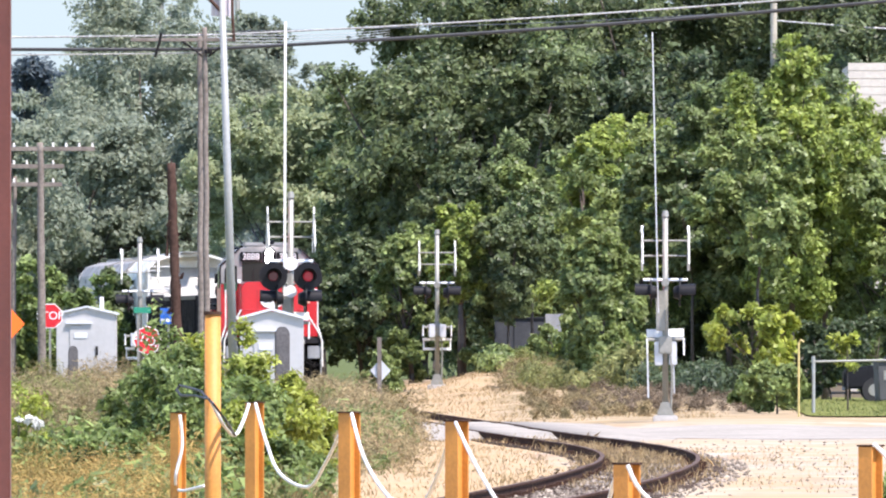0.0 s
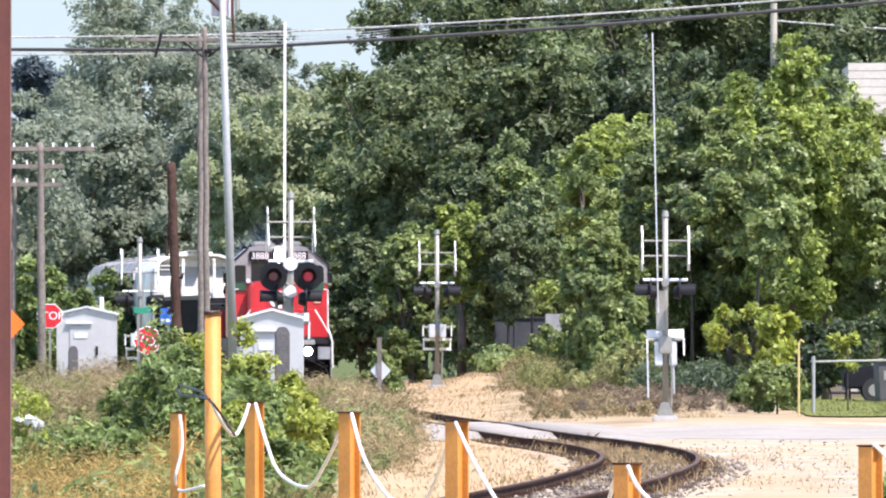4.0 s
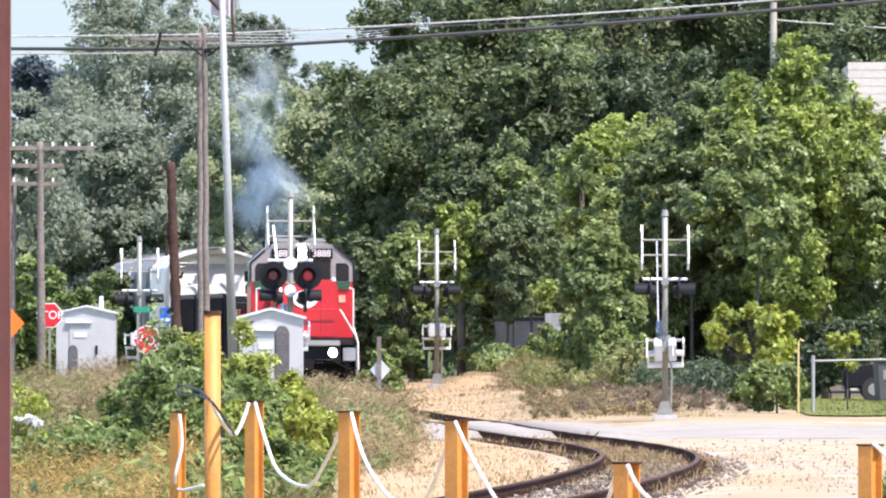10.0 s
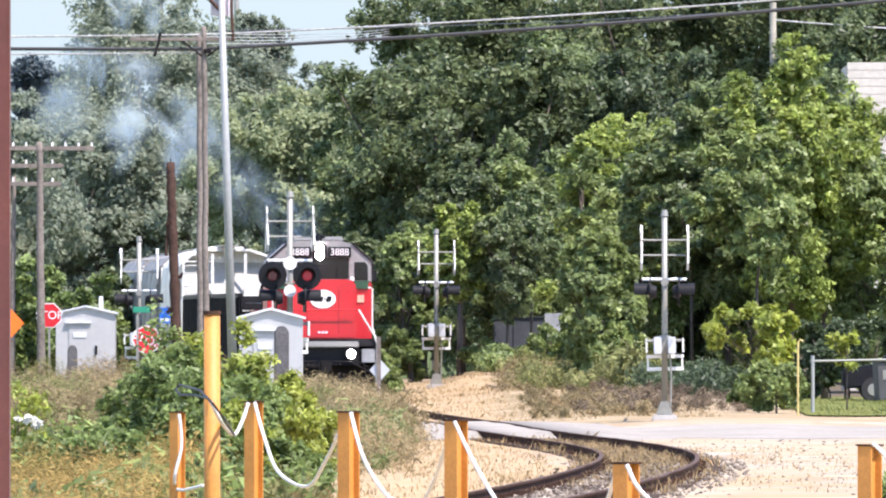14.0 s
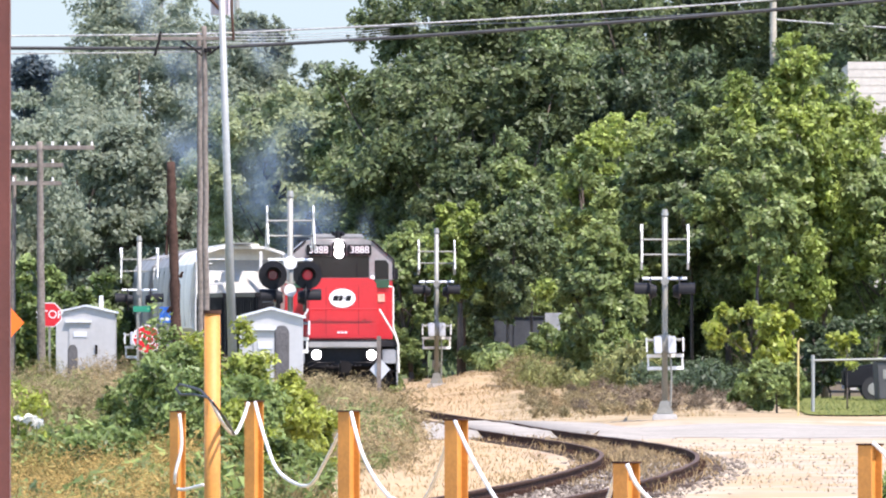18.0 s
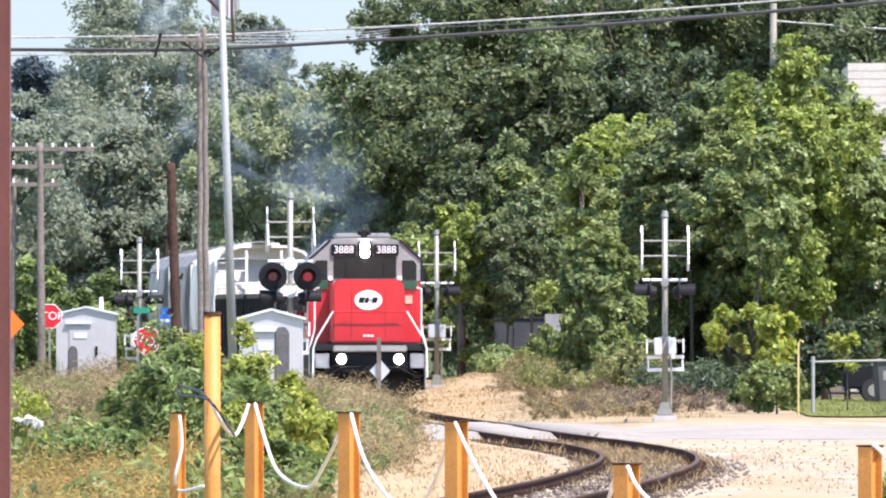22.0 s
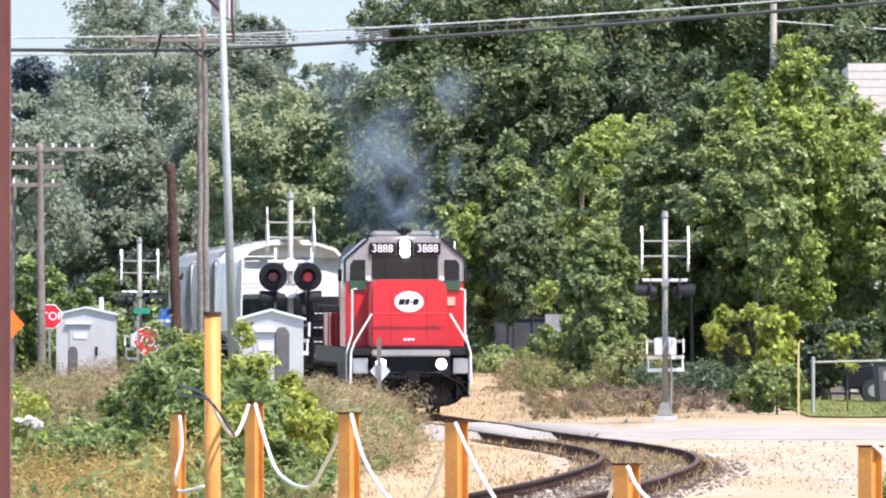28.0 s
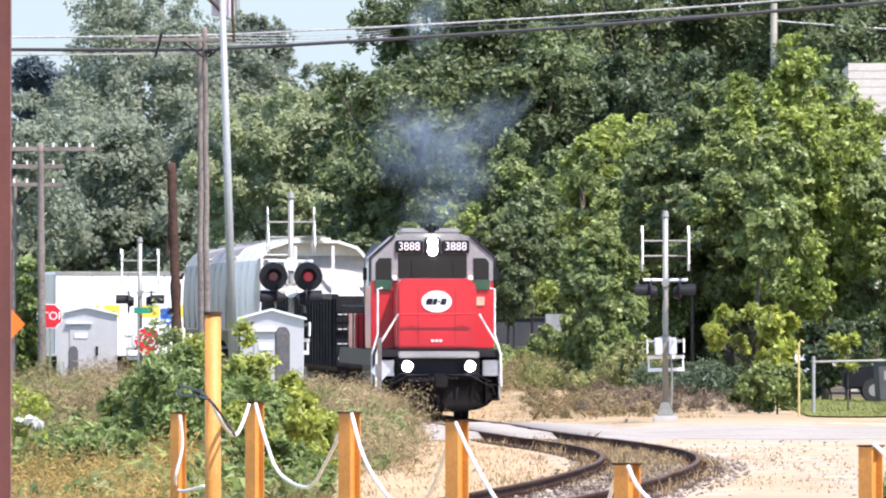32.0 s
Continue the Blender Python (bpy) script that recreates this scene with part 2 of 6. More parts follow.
def prism(outline, y0, y1, bevel=0.0):
    """An outline in x and z, drawn out from y0 to y1."""
    bm = bmesh.new()
    front = [bm.verts.new((x, y0, z)) for x, z in outline]
    rear = [bm.verts.new((x, y1, z)) for x, z in outline]
    n = len(outline)
    bm.faces.new(front)
    bm.faces.new(rear[::-1])
    for i in range(n):
        bm.faces.new((front[i], rear[i], rear[(i + 1) % n], front[(i + 1) % n]))
    bmesh.ops.recalc_face_normals(bm, faces=bm.faces)
    if bevel:
        bmesh.ops.bevel(bm, geom=list(bm.edges), offset=bevel, segments=2, affect="EDGES")
    return bm


def sag(a, b, drop, n=14):
    a, b = Vector(a), Vector(b)
    return [a.lerp(b, i / n) - Vector((0, 0, drop * 4 * (i / n) * (1 - i / n))) for i in range(n + 1)]


def smoothline(table, u):
    """A smooth curve through a table of (u, value)."""
    us = [r[0] for r in table]
    if u <= us[0]:
        return table[0][1] + (u - us[0]) * (table[1][1] - table[0][1]) / (us[1] - us[0])
    if u >= us[-1]:
        return table[-1][1] + (u - us[-1]) * (table[-1][1] - table[-2][1]) / (us[-1] - us[-2])
    i = max(k for k in range(len(us) - 1) if us[k] <= u)
    p = [table[max(0, min(len(table) - 1, i + k))] for k in (-1, 0, 1, 2)]
    w = p[2][0] - p[1][0]
    m1 = (p[2][1] - p[0][1]) / max(1e-6, p[2][0] - p[0][0]) * w
    m2 = (p[3][1] - p[1][1]) / max(1e-6, p[3][0] - p[1][0]) * w
    s = (u - p[1][0]) / w
    return (2 * s ** 3 - 3 * s * s + 1) * p[1][1] + (s ** 3 - 2 * s * s + s) * m1 + (3 * s * s - 2 * s ** 3) * p[2][1] + (s ** 3 - s * s) * m2


# ---- the track's line: distance, then offset and height of the rail heads ----
TRACK_X = [(123.8, -1.3), (138.0, -0.3), (152.1, 0.72), (166.2, 1.68), (183.9, 2.60), (198.1, 3.12), (212.2, 3.30), (228.1, 2.95), (245.8, 2.10), (265.3, 1.25), (283.0, 0.72), (302.4, -0.26), (329.0, -1.85), (355.5, -3.40), (383.8, -5.12), (415.6, -7.05), (445.7, -8.9), (477.5, -11.2), (512.9, -14.4), (566.0, -20.5)]
TRACK_Z = [(123.8, 0.0), (212.2, 0.0), (265.3, 0.0), (302.4, 0.0), (339.6, 0.15), (364.3, 0.21), (383.8, 0.26), (424.5, 0.30), (566.0, 0.35)]


def track_x(y):
    return smoothline(TRACK_X, y)


def track_z(y):
    return smoothline(TRACK_Z, y)


def track_turn(y):
    return math.degrees(math.atan2(-(track_x(y + 4) - track_x(y - 4)), 8.0))


def bump(x, a, b, soft):
    """1 between a and b, falling to 0 over soft."""
    return max(0.0, min(1.0, min((x - a) / soft + 1, (b - x) / soft + 1)))


def ground_z(x, y):
    base = track_z(min(max(y, 120), 560)) - 0.16
    off = abs(x - track_x(min(max(y, 110), 580)))
    z = base
    lift = max(0.0, min(1.0, (off - 1.6) / 3.0))
    z += 0.33 * lift * bump(y, 350, 424, 22) * bump(x, -9, 6, 3)      # low mound past the road
    z += 0.34 * bump(x, 1.0, 3.0, 1.2) * bump(y, 376, 412, 10)
    z += 0.42 * bump(x, -4.083, -1.776, 0.8) * bump(y, 248, 304, 10) * lift   # weedy bank beside the track
    z += 0.17 * lift * bump(y, 284, 345, 18) * bump(x, 2.2, 60, 2)             # gravel rises to the wood
    z += 0.05 * noise.noise((x * 0.35, y * 0.07, 3.1)) * lift
    return z


def ground_sheet():
    def steps(edges):
        out = []
        for a, b, n in edges:
            out += [a + (b - a) * i / n for i in range(n)]
        return out + [edges[-1][1]]
    xs = steps([(-2500, -120, 6), (-120, -30, 12), (-30, -14, 20), (-14, 14, 90), (14, 30, 16), (30, 120, 10), (120, 2500, 6)])
    ys = steps([(-200, 20, 8), (20, 110, 20), (110, 460, 170), (460, 700, 30), (700, 4500, 10)])
    verts = [(x, y, ground_z(x, y)) for y in ys for x in xs]
    w = len(xs)
    faces = [(j * w + i, j * w + i + 1, (j + 1) * w + i + 1, (j + 1) * w + i) for j in range(len(ys) - 1) for i in range(w - 1)]
    me = bpy.data.meshes.new("ground")
    me.from_pydata(verts, [], faces)
    for f in me.polygons:
        f.use_smooth = True
    m = material("sandy ground", (0.375, 0.325, 0.255), 0.95, 0, 0.2, 4.0, 0.14, 0.02)
    nt = m.node_tree
    link = nt.links.new
    nt.nodes["Principled BSDF"].inputs["Specular IOR Level"].default_value = 0.06
    base = nt.nodes["Principled BSDF"].inputs["Base Color"]
    old = base.links[0].from_socket
    pos = nt.nodes.new("ShaderNodeNewGeometry")
    sep = nt.nodes.new("ShaderNodeSeparateXYZ")
    link(pos.outputs["Position"], sep.inputs[0])
    wide = nt.nodes.new("ShaderNodeTexNoise")
    wide.inputs["Scale"].default_value, wide.inputs["Detail"].default_value = 0.35, 7
    link(pos.outputs["Position"], wide.inputs["Vector"])

    def calc(op, a, b):
        n = nt.nodes.new("ShaderNodeMath")
        n.operation = op
        for k, v in enumerate((a, b)):
            if isinstance(v, (int, float)):
                n.inputs[k].default_value = v
            else:
                link(v, n.inputs[k])
        return n.outputs[0]

    def step(value, low, high):
        n = nt.nodes.new("ShaderNodeMapRange")
        n.interpolation_type = "SMOOTHSTEP"
        n.inputs["From Min"].default_value, n.inputs["From Max"].default_value = low, high
        link(value, n.inputs["Value"])
        return n.outputs["Result"]

    def blend(fac, a, b):
        n = nt.nodes.new("ShaderNodeMix")
        n.data_type = "RGBA"
        link(fac, n.inputs["Factor"])
        for key, v in (("A", a), ("B", b)):
            if isinstance(v, tuple):
                n.inputs[key].default_value = v
            else:
                link(v, n.inputs[key])
        return n.outputs["Result"]

    rough = calc("MULTIPLY", calc("SUBTRACT", wide.outputs["Fac"], 0.5), 9.0)
    dry = blend(step(wide.outputs["Fac"], 0.40, 0.62), old, (0.34, 0.255, 0.15, 1))          # gravel with dry grass
    cloud = nt.nodes.new("ShaderNodeTexNoise")
    cloud.inputs["Scale"].default_value, cloud.inputs["Detail"].default_value = 0.9, 5
    flat = nt.nodes.new("ShaderNodeMapping")
    flat.inputs["Scale"].default_value = (1.0, 0.14, 1.0)
    link(pos.outputs["Position"], flat.inputs["Vector"])
    link(flat.outputs["Vector"], cloud.inputs["Vector"])
    dry = blend(step(cloud.outputs["Fac"], 0.50, 0.68), dry, (0.31, 0.225, 0.145, 1))            # sandy patches
    sandy = step(calc("ADD", sep.outputs["X"], calc("MULTIPLY", calc("SUBTRACT", cloud.outputs["Fac"], 0.5), 6.0)), 2.6, 1.2)
    dry = blend(calc("MULTIPLY", sandy, 0.75), dry, (0.37, 0.26, 0.14, 1))                      # golden dry grass beside the rails
    past = step(calc("ADD", sep.outputs["Y"], calc("MULTIPLY", rough, 2.0)), 284.0, 294.0)
    left = step(calc("ADD", sep.outputs["X"], calc("MULTIPLY", rough, 0.3)), -1.2, -2.2)
    tan = blend(step(wide.outputs["Fac"], 0.35, 0.6), (0.37, 0.285, 0.18, 1), (0.255, 0.195, 0.11, 1))
    grown = step(calc("ADD", sep.outputs["X"], calc("MULTIPLY", rough, 0.25)), 0.9, 2.1)
    col = blend(calc("MULTIPLY", past, grown), dry, tan)                                        # bare sand along the rails
    olive = blend(step(wide.outputs["Fac"], 0.4, 0.6), (0.20, 0.17, 0.085, 1), (0.13, 0.135, 0.055, 1))
    col = blend(left, col, olive)
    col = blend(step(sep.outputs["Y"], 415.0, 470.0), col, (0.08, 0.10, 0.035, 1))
    floor = calc("MULTIPLY", step(calc("ADD", sep.outputs["X"], calc("MULTIPLY", rough, 0.4)), 4.3, 5.4), step(calc("ADD", sep.outputs["Y"], calc("MULTIPLY", rough, 3.0)), 326.0, 340.0))
    col = blend(floor, col, (0.10, 0.08, 0.052, 1))                                            # leaf litter, darkened for the shade under the trees
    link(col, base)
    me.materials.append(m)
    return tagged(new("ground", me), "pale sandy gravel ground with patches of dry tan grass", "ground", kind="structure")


ground = ground_sheet()


def strip(name, left, right, y0, y1, n, lift, mat, label, category):
    """A thin sheet over the ground between two lines."""
    bm = bmesh.new()
    rows = []
    for i in range(n + 1):
        y = y0 + (y1 - y0) * i / n
        a, b = left(y), right(y)
        rows.append([bm.verts.new((a + (b - a) * k / 70, y, ground_z(a + (b - a) * k / 70, y) + lift)) for k in range(71)])
    for r, s in zip(rows, rows[1:]):
        for k in range(70):
            bm.faces.new((r[k], r[k + 1], s[k + 1], s[k]))
    ob = finish(name, bm, mat, None, label, True)
    return tagged(ob, category=category, kind="structure")


strip("road", lambda y: -1.5, lambda y: 16, 260, 280, 40, 0.006, M["asphalt"], "narrow worn grey asphalt road across the track", "road")
LAWN = material("mown grass", (0.15, 0.16, 0.045), 0.95, 0, 0.3, 1.5, 0.3, 0.02)
LAWN.node_tree.nodes["Principled BSDF"].inputs["Specular IOR Level"].default_value = 0.05
strip("lawn", lambda y: 8.595, lambda y: 17, 304, 380, 50, 0.035, LAWN, "mown green lawn behind a rail fence", "lawn")

strip("ballast", lambda y: track_x(y) - 0.82, lambda y: track_x(y) + 0.82, 126, 194, 60, 0.007, M["ballast"], "dark crumbly ballast between the rails", "ballast")



def crossing_surface():
    """Asphalt laid up to the rail heads where the road meets the track, with ramps all round and a flangeway inside each rail."""
    shape = [(-3.4, 0), (-1.9, 1), (-0.81, 1), (-0.80, 0.2), (-0.66, 0.2), (-0.65, 1), (0, 1), (0.65, 1), (0.66, 0.2), (0.80, 0.2), (0.81, 1), (1.9, 1), (3.4, 0)]
    bm = bmesh.new()
    rows = []
    y = 255.0
    while y <= 296.0:
        rise = max(0.0, min(1.0, (y - 256.0 + 1.5 * noise.noise((y * 0.3, 0, 2))) / 2.5, (295.0 - y) / 3.0))
        row = []
        for off, up in shape:
            x = track_x(y) + off + 0.12 * noise.noise((y * 0.4, off, 7)) * (abs(off) > 1)
            low = ground_z(x, y) + (0.008 if up else -0.02)
            high = track_z(y) - 0.018 + 0.012 * noise.noise((x, y * 0.3, 9))
            row.append(bm.verts.new((x, y, low + (high - low) * up * rise)))
        rows.append(row)
        y += 0.8
    for r, q in zip(rows, rows[1:]):
        for k in range(len(shape) - 1):
            bm.faces.new((r[k], r[k + 1], q[k + 1], q[k]))
    ob = finish("road_crossing", bm, M["asphalt"], None, "grey asphalt laid flush with the rails at the crossing", True)
    return tagged(ob, category="road", kind="structure")


crossing_surface()

# ---- the track ----
def rail_line(side):
    """One rail: foot, web and head swept along the line."""
    shape = [(-0.07, -0.17), (0.07, -0.17), (0.07, -0.15), (0.012, -0.135), (0.012, -0.04), (0.036, -0.03), (0.036, 0.0), (-0.036, 0.0), (-0.036, -0.03), (-0.012, -0.04), (-0.012, -0.135), (-0.07, -0.15)]
    bm = bmesh.new()
    rings = []
    y = 112.0
    while y < 568:
        a = radians(track_turn(y))
        c = Vector((track_x(y), y, track_z(y)))
        right = Vector((math.cos(a), math.sin(a), 0))
        wob = 0.012 * noise.noise((y * 0.22, side * 5, 0))
        rings.append([bm.verts.new(c + right * (side * 0.753 + u) + Vector((0, 0, v + wob))) for u, v in shape])
        y += 1.5 if y < 320 else 4.0
    for r, s in zip(rings, rings[1:]):
        for k in range(12):
            f = bm.faces.new((r[k], s[k], s[(k + 1) % 12], r[(k + 1) % 12]))
            f.material_index = 1 if k == 6 else 0
    return bm


railway = thing("railway_track", (0, 0, 0), 0, "single curving track with rusty rails on weathered sleepers", "track", kind="structure")
for side in (-1, 1):
    part("rail", rail_line(side), [M["rust"], M["rail_top"]], railway, "rusty steel rail")
sleeper_mesh = None
y = 128.0
count = 0
while y < 300 and count < 299:
    if sleeper_mesh is None:
        first = part("sleeper", box(-1.15, 1.15, -0.11, 0.11, -0.18, 0.0, 0.012), M["tie"], railway)
        sleeper_mesh = first.data
        s = first
    else:
        s = new("sleeper", sleeper_mesh)
        s.parent = railway
    s.matrix_basis = pose(track_x(y) + random.uniform(-0.05, 0.05), y, track_z(y) - 0.138 + random.uniform(-0.014, 0.014), 0, 0, track_turn(y) + random.uniform(-1.5, 1.5))
    y += 0.56
    count += 1



def heap(name, spots, mat, label, seed, category):
    """Many small broken stones; spots are (x, y, z, size)."""
    rng = np.random.default_rng(seed)
    n = len(spots)
    c = np.array(spots)
    shape = np.array([(1, 0, 0), (0, 1, 0), (-1, 0, 0), (0, -1, 0), (0, 0, 0.7), (0, 0, -0.7)])
    v = shape[None] * (0.55 + 0.8 * rng.random((n, 6, 1))) + rng.normal(size=(n, 6, 3)) * 0.14
    v = v * c[:, 3][:, None, None] + c[:, :3][:, None]
    tri = [(0, 1, 4), (1, 2, 4), (2, 3, 4), (3, 0, 4), (1, 0, 5), (2, 1, 5), (3, 2, 5), (0, 3, 5)]
    me = bpy.data.meshes.new(name)
    me.from_pydata([tuple(q) for q in v.reshape(-1, 3)], [], [(6 * k + a, 6 * k + b, 6 * k + d) for k in range(n) for a, b, d in tri])
    me.materials.append(mat)
    return tagged(new(name, me), label, category, kind="stuff")


def track_spots(n, y0, y1, a, b, s0, s1):
    out = []
    for k in range(n):
        y, off = random.uniform(y0, y1), random.uniform(a, b)
        x = track_x(y) + off
        out.append((x, y, ground_z(x, y) + 0.012, random.uniform(s0, s1)))
    return out


M["stone"] = material("broken grey-brown stone", (0.27, 0.23, 0.18), 0.95, 0, 0.3, 0.4, 0.3, 0.0, second=(0.14, 0.115, 0.095), island=0.5)
M["stone"].node_tree.nodes["Principled BSDF"].inputs["Specular IOR Level"].default_value = 0.06
heap("ballast_stones", track_spots(2600, 128, 205, -0.7, 0.7, 0.02, 0.055), M["stone"], "broken ballast stones between the rails", 701, "stones")
heap("verge_stones", track_spots(520, 150, 238, 0.84, 1.55, 0.018, 0.05) + track_spots(200, 140, 215, -1.4, -0.84, 0.015, 0.04), M["stone"], "loose stones along the outside of the rails", 702, "stones")
heap("gravel", [(x, y, ground_z(x, y) + 0.006, random.uniform(0.012, 0.035)) for x, y in [(random.uniform(2.0, 8.2), random.uniform(165, 258)) for k in range(420)] if abs(x - track_x(y)) > 0.9], M["stone"], "scattered small stones on the gravel lot", 703, "stones")
plates = bmesh.new()
y = 128.0
while y < 262:
    for side in (-1, 1):
        for q in (-1, 1):
            add_box(plates, -0.055, 0.055, -0.07, 0.07, -0.16, random.uniform(-0.125, -0.085), 0.0, pose(track_x(y) + side * 0.753 + q * 0.085, y, track_z(y), 0, 0, track_turn(y)))
    y += 0.56 * random.choice((1, 1, 2))
    if y > 255:
        break
tagged(part("rail_fastenings", plates, M["rust"], railway, "rusty spikes and tie plates along the rails"), kind="stuff")

# ---- plants ----


def leaf_mesh(name, clumps, per, size, mat, seed, flat=0.35, long=1.8, loose=0.0):
    """Many small pointed leaves on the shells of clumps (centre, radius)."""
    rng = np.random.default_rng(seed)
    cs = np.array([c for c, r in clumps])
    rs = np.array([r for c, r in clumps])
    share = rs ** 2 / (rs ** 2).sum()
    pick = rng.choice(len(rs), size=per, p=share)
    way = rng.normal(size=(per, 3))
    way /= np.linalg.norm(way, axis=1)[:, None]
    reach = rs[pick] * (0.25 + 1.0 * rng.random(per))
    p = cs[pick] + way * reach[:, None] * np.array([1, 1, 0.85])
    p += rng.normal(size=(per, 3)) * loose
    mid = (cs * rs[:, None]).sum(0) / rs.sum()
    out = (p - mid) / np.maximum(1e-6, np.abs(cs - mid).max(0))
    out /= np.linalg.norm(out, axis=1)[:, None] + 1e-6
    nrm = way * 0.3 + out * 0.4 + rng.normal(size=(per, 3)) * 0.5 + np.array([0, 0, 0.3])
    nrm /= np.linalg.norm(nrm, axis=1)[:, None]
    a = np.cross(nrm, rng.normal(size=(per, 3)))
    a /= np.linalg.norm(a, axis=1)[:, None]
    b = np.cross(nrm, a)
    sz = size * (0.6 + 0.8 * rng.random(per))[:, None]
    v = np.empty((per, 3, 3))
    v[:, 0] = p - a * sz * long / 2 - b * sz * 0.5
    v[:, 1] = p - a * sz * long / 2 + b * sz * 0.5
    v[:, 2] = p + a * sz * long / 2 - nrm * sz * flat * 0.3
    me = bpy.data.meshes.new(name)
    me.vertices.add(per * 3)
    me.vertices.foreach_set("co", v.reshape(-1).astype(np.float32))
    me.loops.add(per * 3)
    me.loops.foreach_set("vertex_index", np.arange(per * 3, dtype=np.int32))
    me.polygons.add(per)
    me.polygons.foreach_set("loop_start", np.arange(0, per * 3, 3, dtype=np.int32))
    me.update(calc_edges=True)
    me.materials.append(mat)
    return me


def crown_clumps(rng, w, d, h, base, n, top=0.8):
    """Uneven boughs that fill a crown, each set with smaller clumps of twigs."""
    out = []
    for i in range(n):
        u = rng.normal(size=3)
        u /= np.linalg.norm(u)
        k = 0.4 + 0.62 * rng.random() ** 0.7
        c = np.array([u[0] * w / 2 * k, u[1] * d / 2 * k, base + h / 2 + u[2] * h / 2 * k])
        r = (0.05 + 0.10 * rng.random()) * (w + h) / 2
        for j in range(6):
            v = rng.normal(size=3) + np.array([0, 0, 0.35])
            v /= np.linalg.norm(v)
            out.append((c + v * r * (0.55 + 0.45 * rng.random()), r * (0.22 + 0.33 * rng.random())))
    order = rng.permutation(len(out))
    return [out[i] for i in order]


def limb_mesh(rng, height, r, crown_base, w, clumps):
    bm = bmesh.new()
    add_tube(bm, (0, 0, -0.3), (0, 0, crown_base), r * 1.2, r * 0.8, 9)
    top = Vector((rng.normal() * 0.2, rng.normal() * 0.2, height * 0.75))
    add_tube(bm, (0, 0, crown_base), top, r * 0.8, r * 0.25, 8)
    for c, cr in clumps[:14]:
        start = Vector((0, 0, crown_base)).lerp(top, 0.1 + 0.6 * rng.random())
        add_tube(bm, start, Vector(c), r * 0.35, r * 0.1, 6)
    return bm


def tree(name, x, y, w, h, crown_base, leaf, n, size, mat, label, seed, depth=None, trunk=0.18, category="tree", clumps=26, long=1.8, loose=0.0):
    rng = np.random.default_rng(seed)
    ob = thing(name, (x, y, ground_z(x, y)), 0, label, category)
    cl = crown_clumps(rng, w, depth or w, h - crown_base, crown_base, clumps)
    part("trunk", limb_mesh(rng, h, trunk, max(0.2, crown_base), w, cl), M["bark"], ob, smooth=True)
    me = leaf_mesh("crown", cl, n, size, mat, seed, long=long, loose=loose)
    c = new("crown", me)
    c.parent = ob
    return ob


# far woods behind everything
FAR = [(-23.059, 742.8, 13, 17.2, "leaf_blue_haze"), (-24.382, 734, 12, 16.6, "leaf_blue_haze")]
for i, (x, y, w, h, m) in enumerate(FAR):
    tree("tree", x, y, w, h, 2, 0, 30000, 0.22, M[m], "tall tree far behind the line, tinted blue for haze", 40 + i)
LEFT = [(-17.863, 583.6, 10, 13.2, "leaf_grey_haze"), (-19.009, 530.6, 9, 11.5, "leaf_grey_haze"), (-15.137, 601.3, 6, 16.9, "leaf_grey_haze"), (-13.627, 592.5, 7, 18.6, "leaf_grey_haze"),
        (-12.045, 610.2, 8, 17.2, "leaf_grey_haze"), (-9.931, 619, 7, 16.2, "leaf_grey_haze"), (-7.435, 610.2, 6.4, 15.2, "leaf_grey_haze"), (-9.26, 616, 1.9, 17.4, "leaf_grey_haze"), (-8.13, 616, 1.7, 16.9, "leaf_grey_haze"), (-5.9, 608, 4.0, 14.0, "leaf_haze"), (-15.352, 548.3, 8, 11.0, "leaf_grey_haze"),
        (-10.823, 548.3, 9, 11.5, "leaf_grey_haze"), (-6.782, 530.6, 8, 11.6, "leaf_haze"), (-4.937, 530.6, 6.4, 10.8, "leaf_haze")]
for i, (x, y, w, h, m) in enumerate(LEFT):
    tree("tree", x, y, w, h, (h - 5 if w < 3 else 1.5), 0, (6000 if w < 3 else 34000), 0.13, M[m], "tall tree of the wood behind the line, paled for haze", 60 + i, depth=w * 0.55, clumps=60)
RIGHT = [(-0.263, 504.1, 6.0, 16.5), (1.137, 512.9, 8, 18.0), (2.791, 509.4, 9, 18.0), (5.709, 512.9, 9.5, 18.0), (8.489, 505.8, 9, 18.0), (11.73, 512.9, 10, 18.0), (14.852, 512.9, 9, 18.0), (17.408, 509.4, 9, 18.0), (16.0, 503.0, 7, 18.2),
         (-2.45, 463.4, 4.4, 11.0), (-0.675, 456.3, 6.5, 12.2), (1.693, 452.8, 7, 12.0), (4.318, 459.8, 7.5, 12.0), (6.666, 456.3, 7, 12.6), (14.023, 463.4, 8, 12.5)]
for i, (x, y, w, h) in enumerate(RIGHT):
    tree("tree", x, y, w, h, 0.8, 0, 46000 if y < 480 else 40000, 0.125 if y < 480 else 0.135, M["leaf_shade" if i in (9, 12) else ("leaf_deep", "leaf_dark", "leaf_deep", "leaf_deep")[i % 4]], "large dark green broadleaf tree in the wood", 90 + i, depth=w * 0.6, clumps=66)
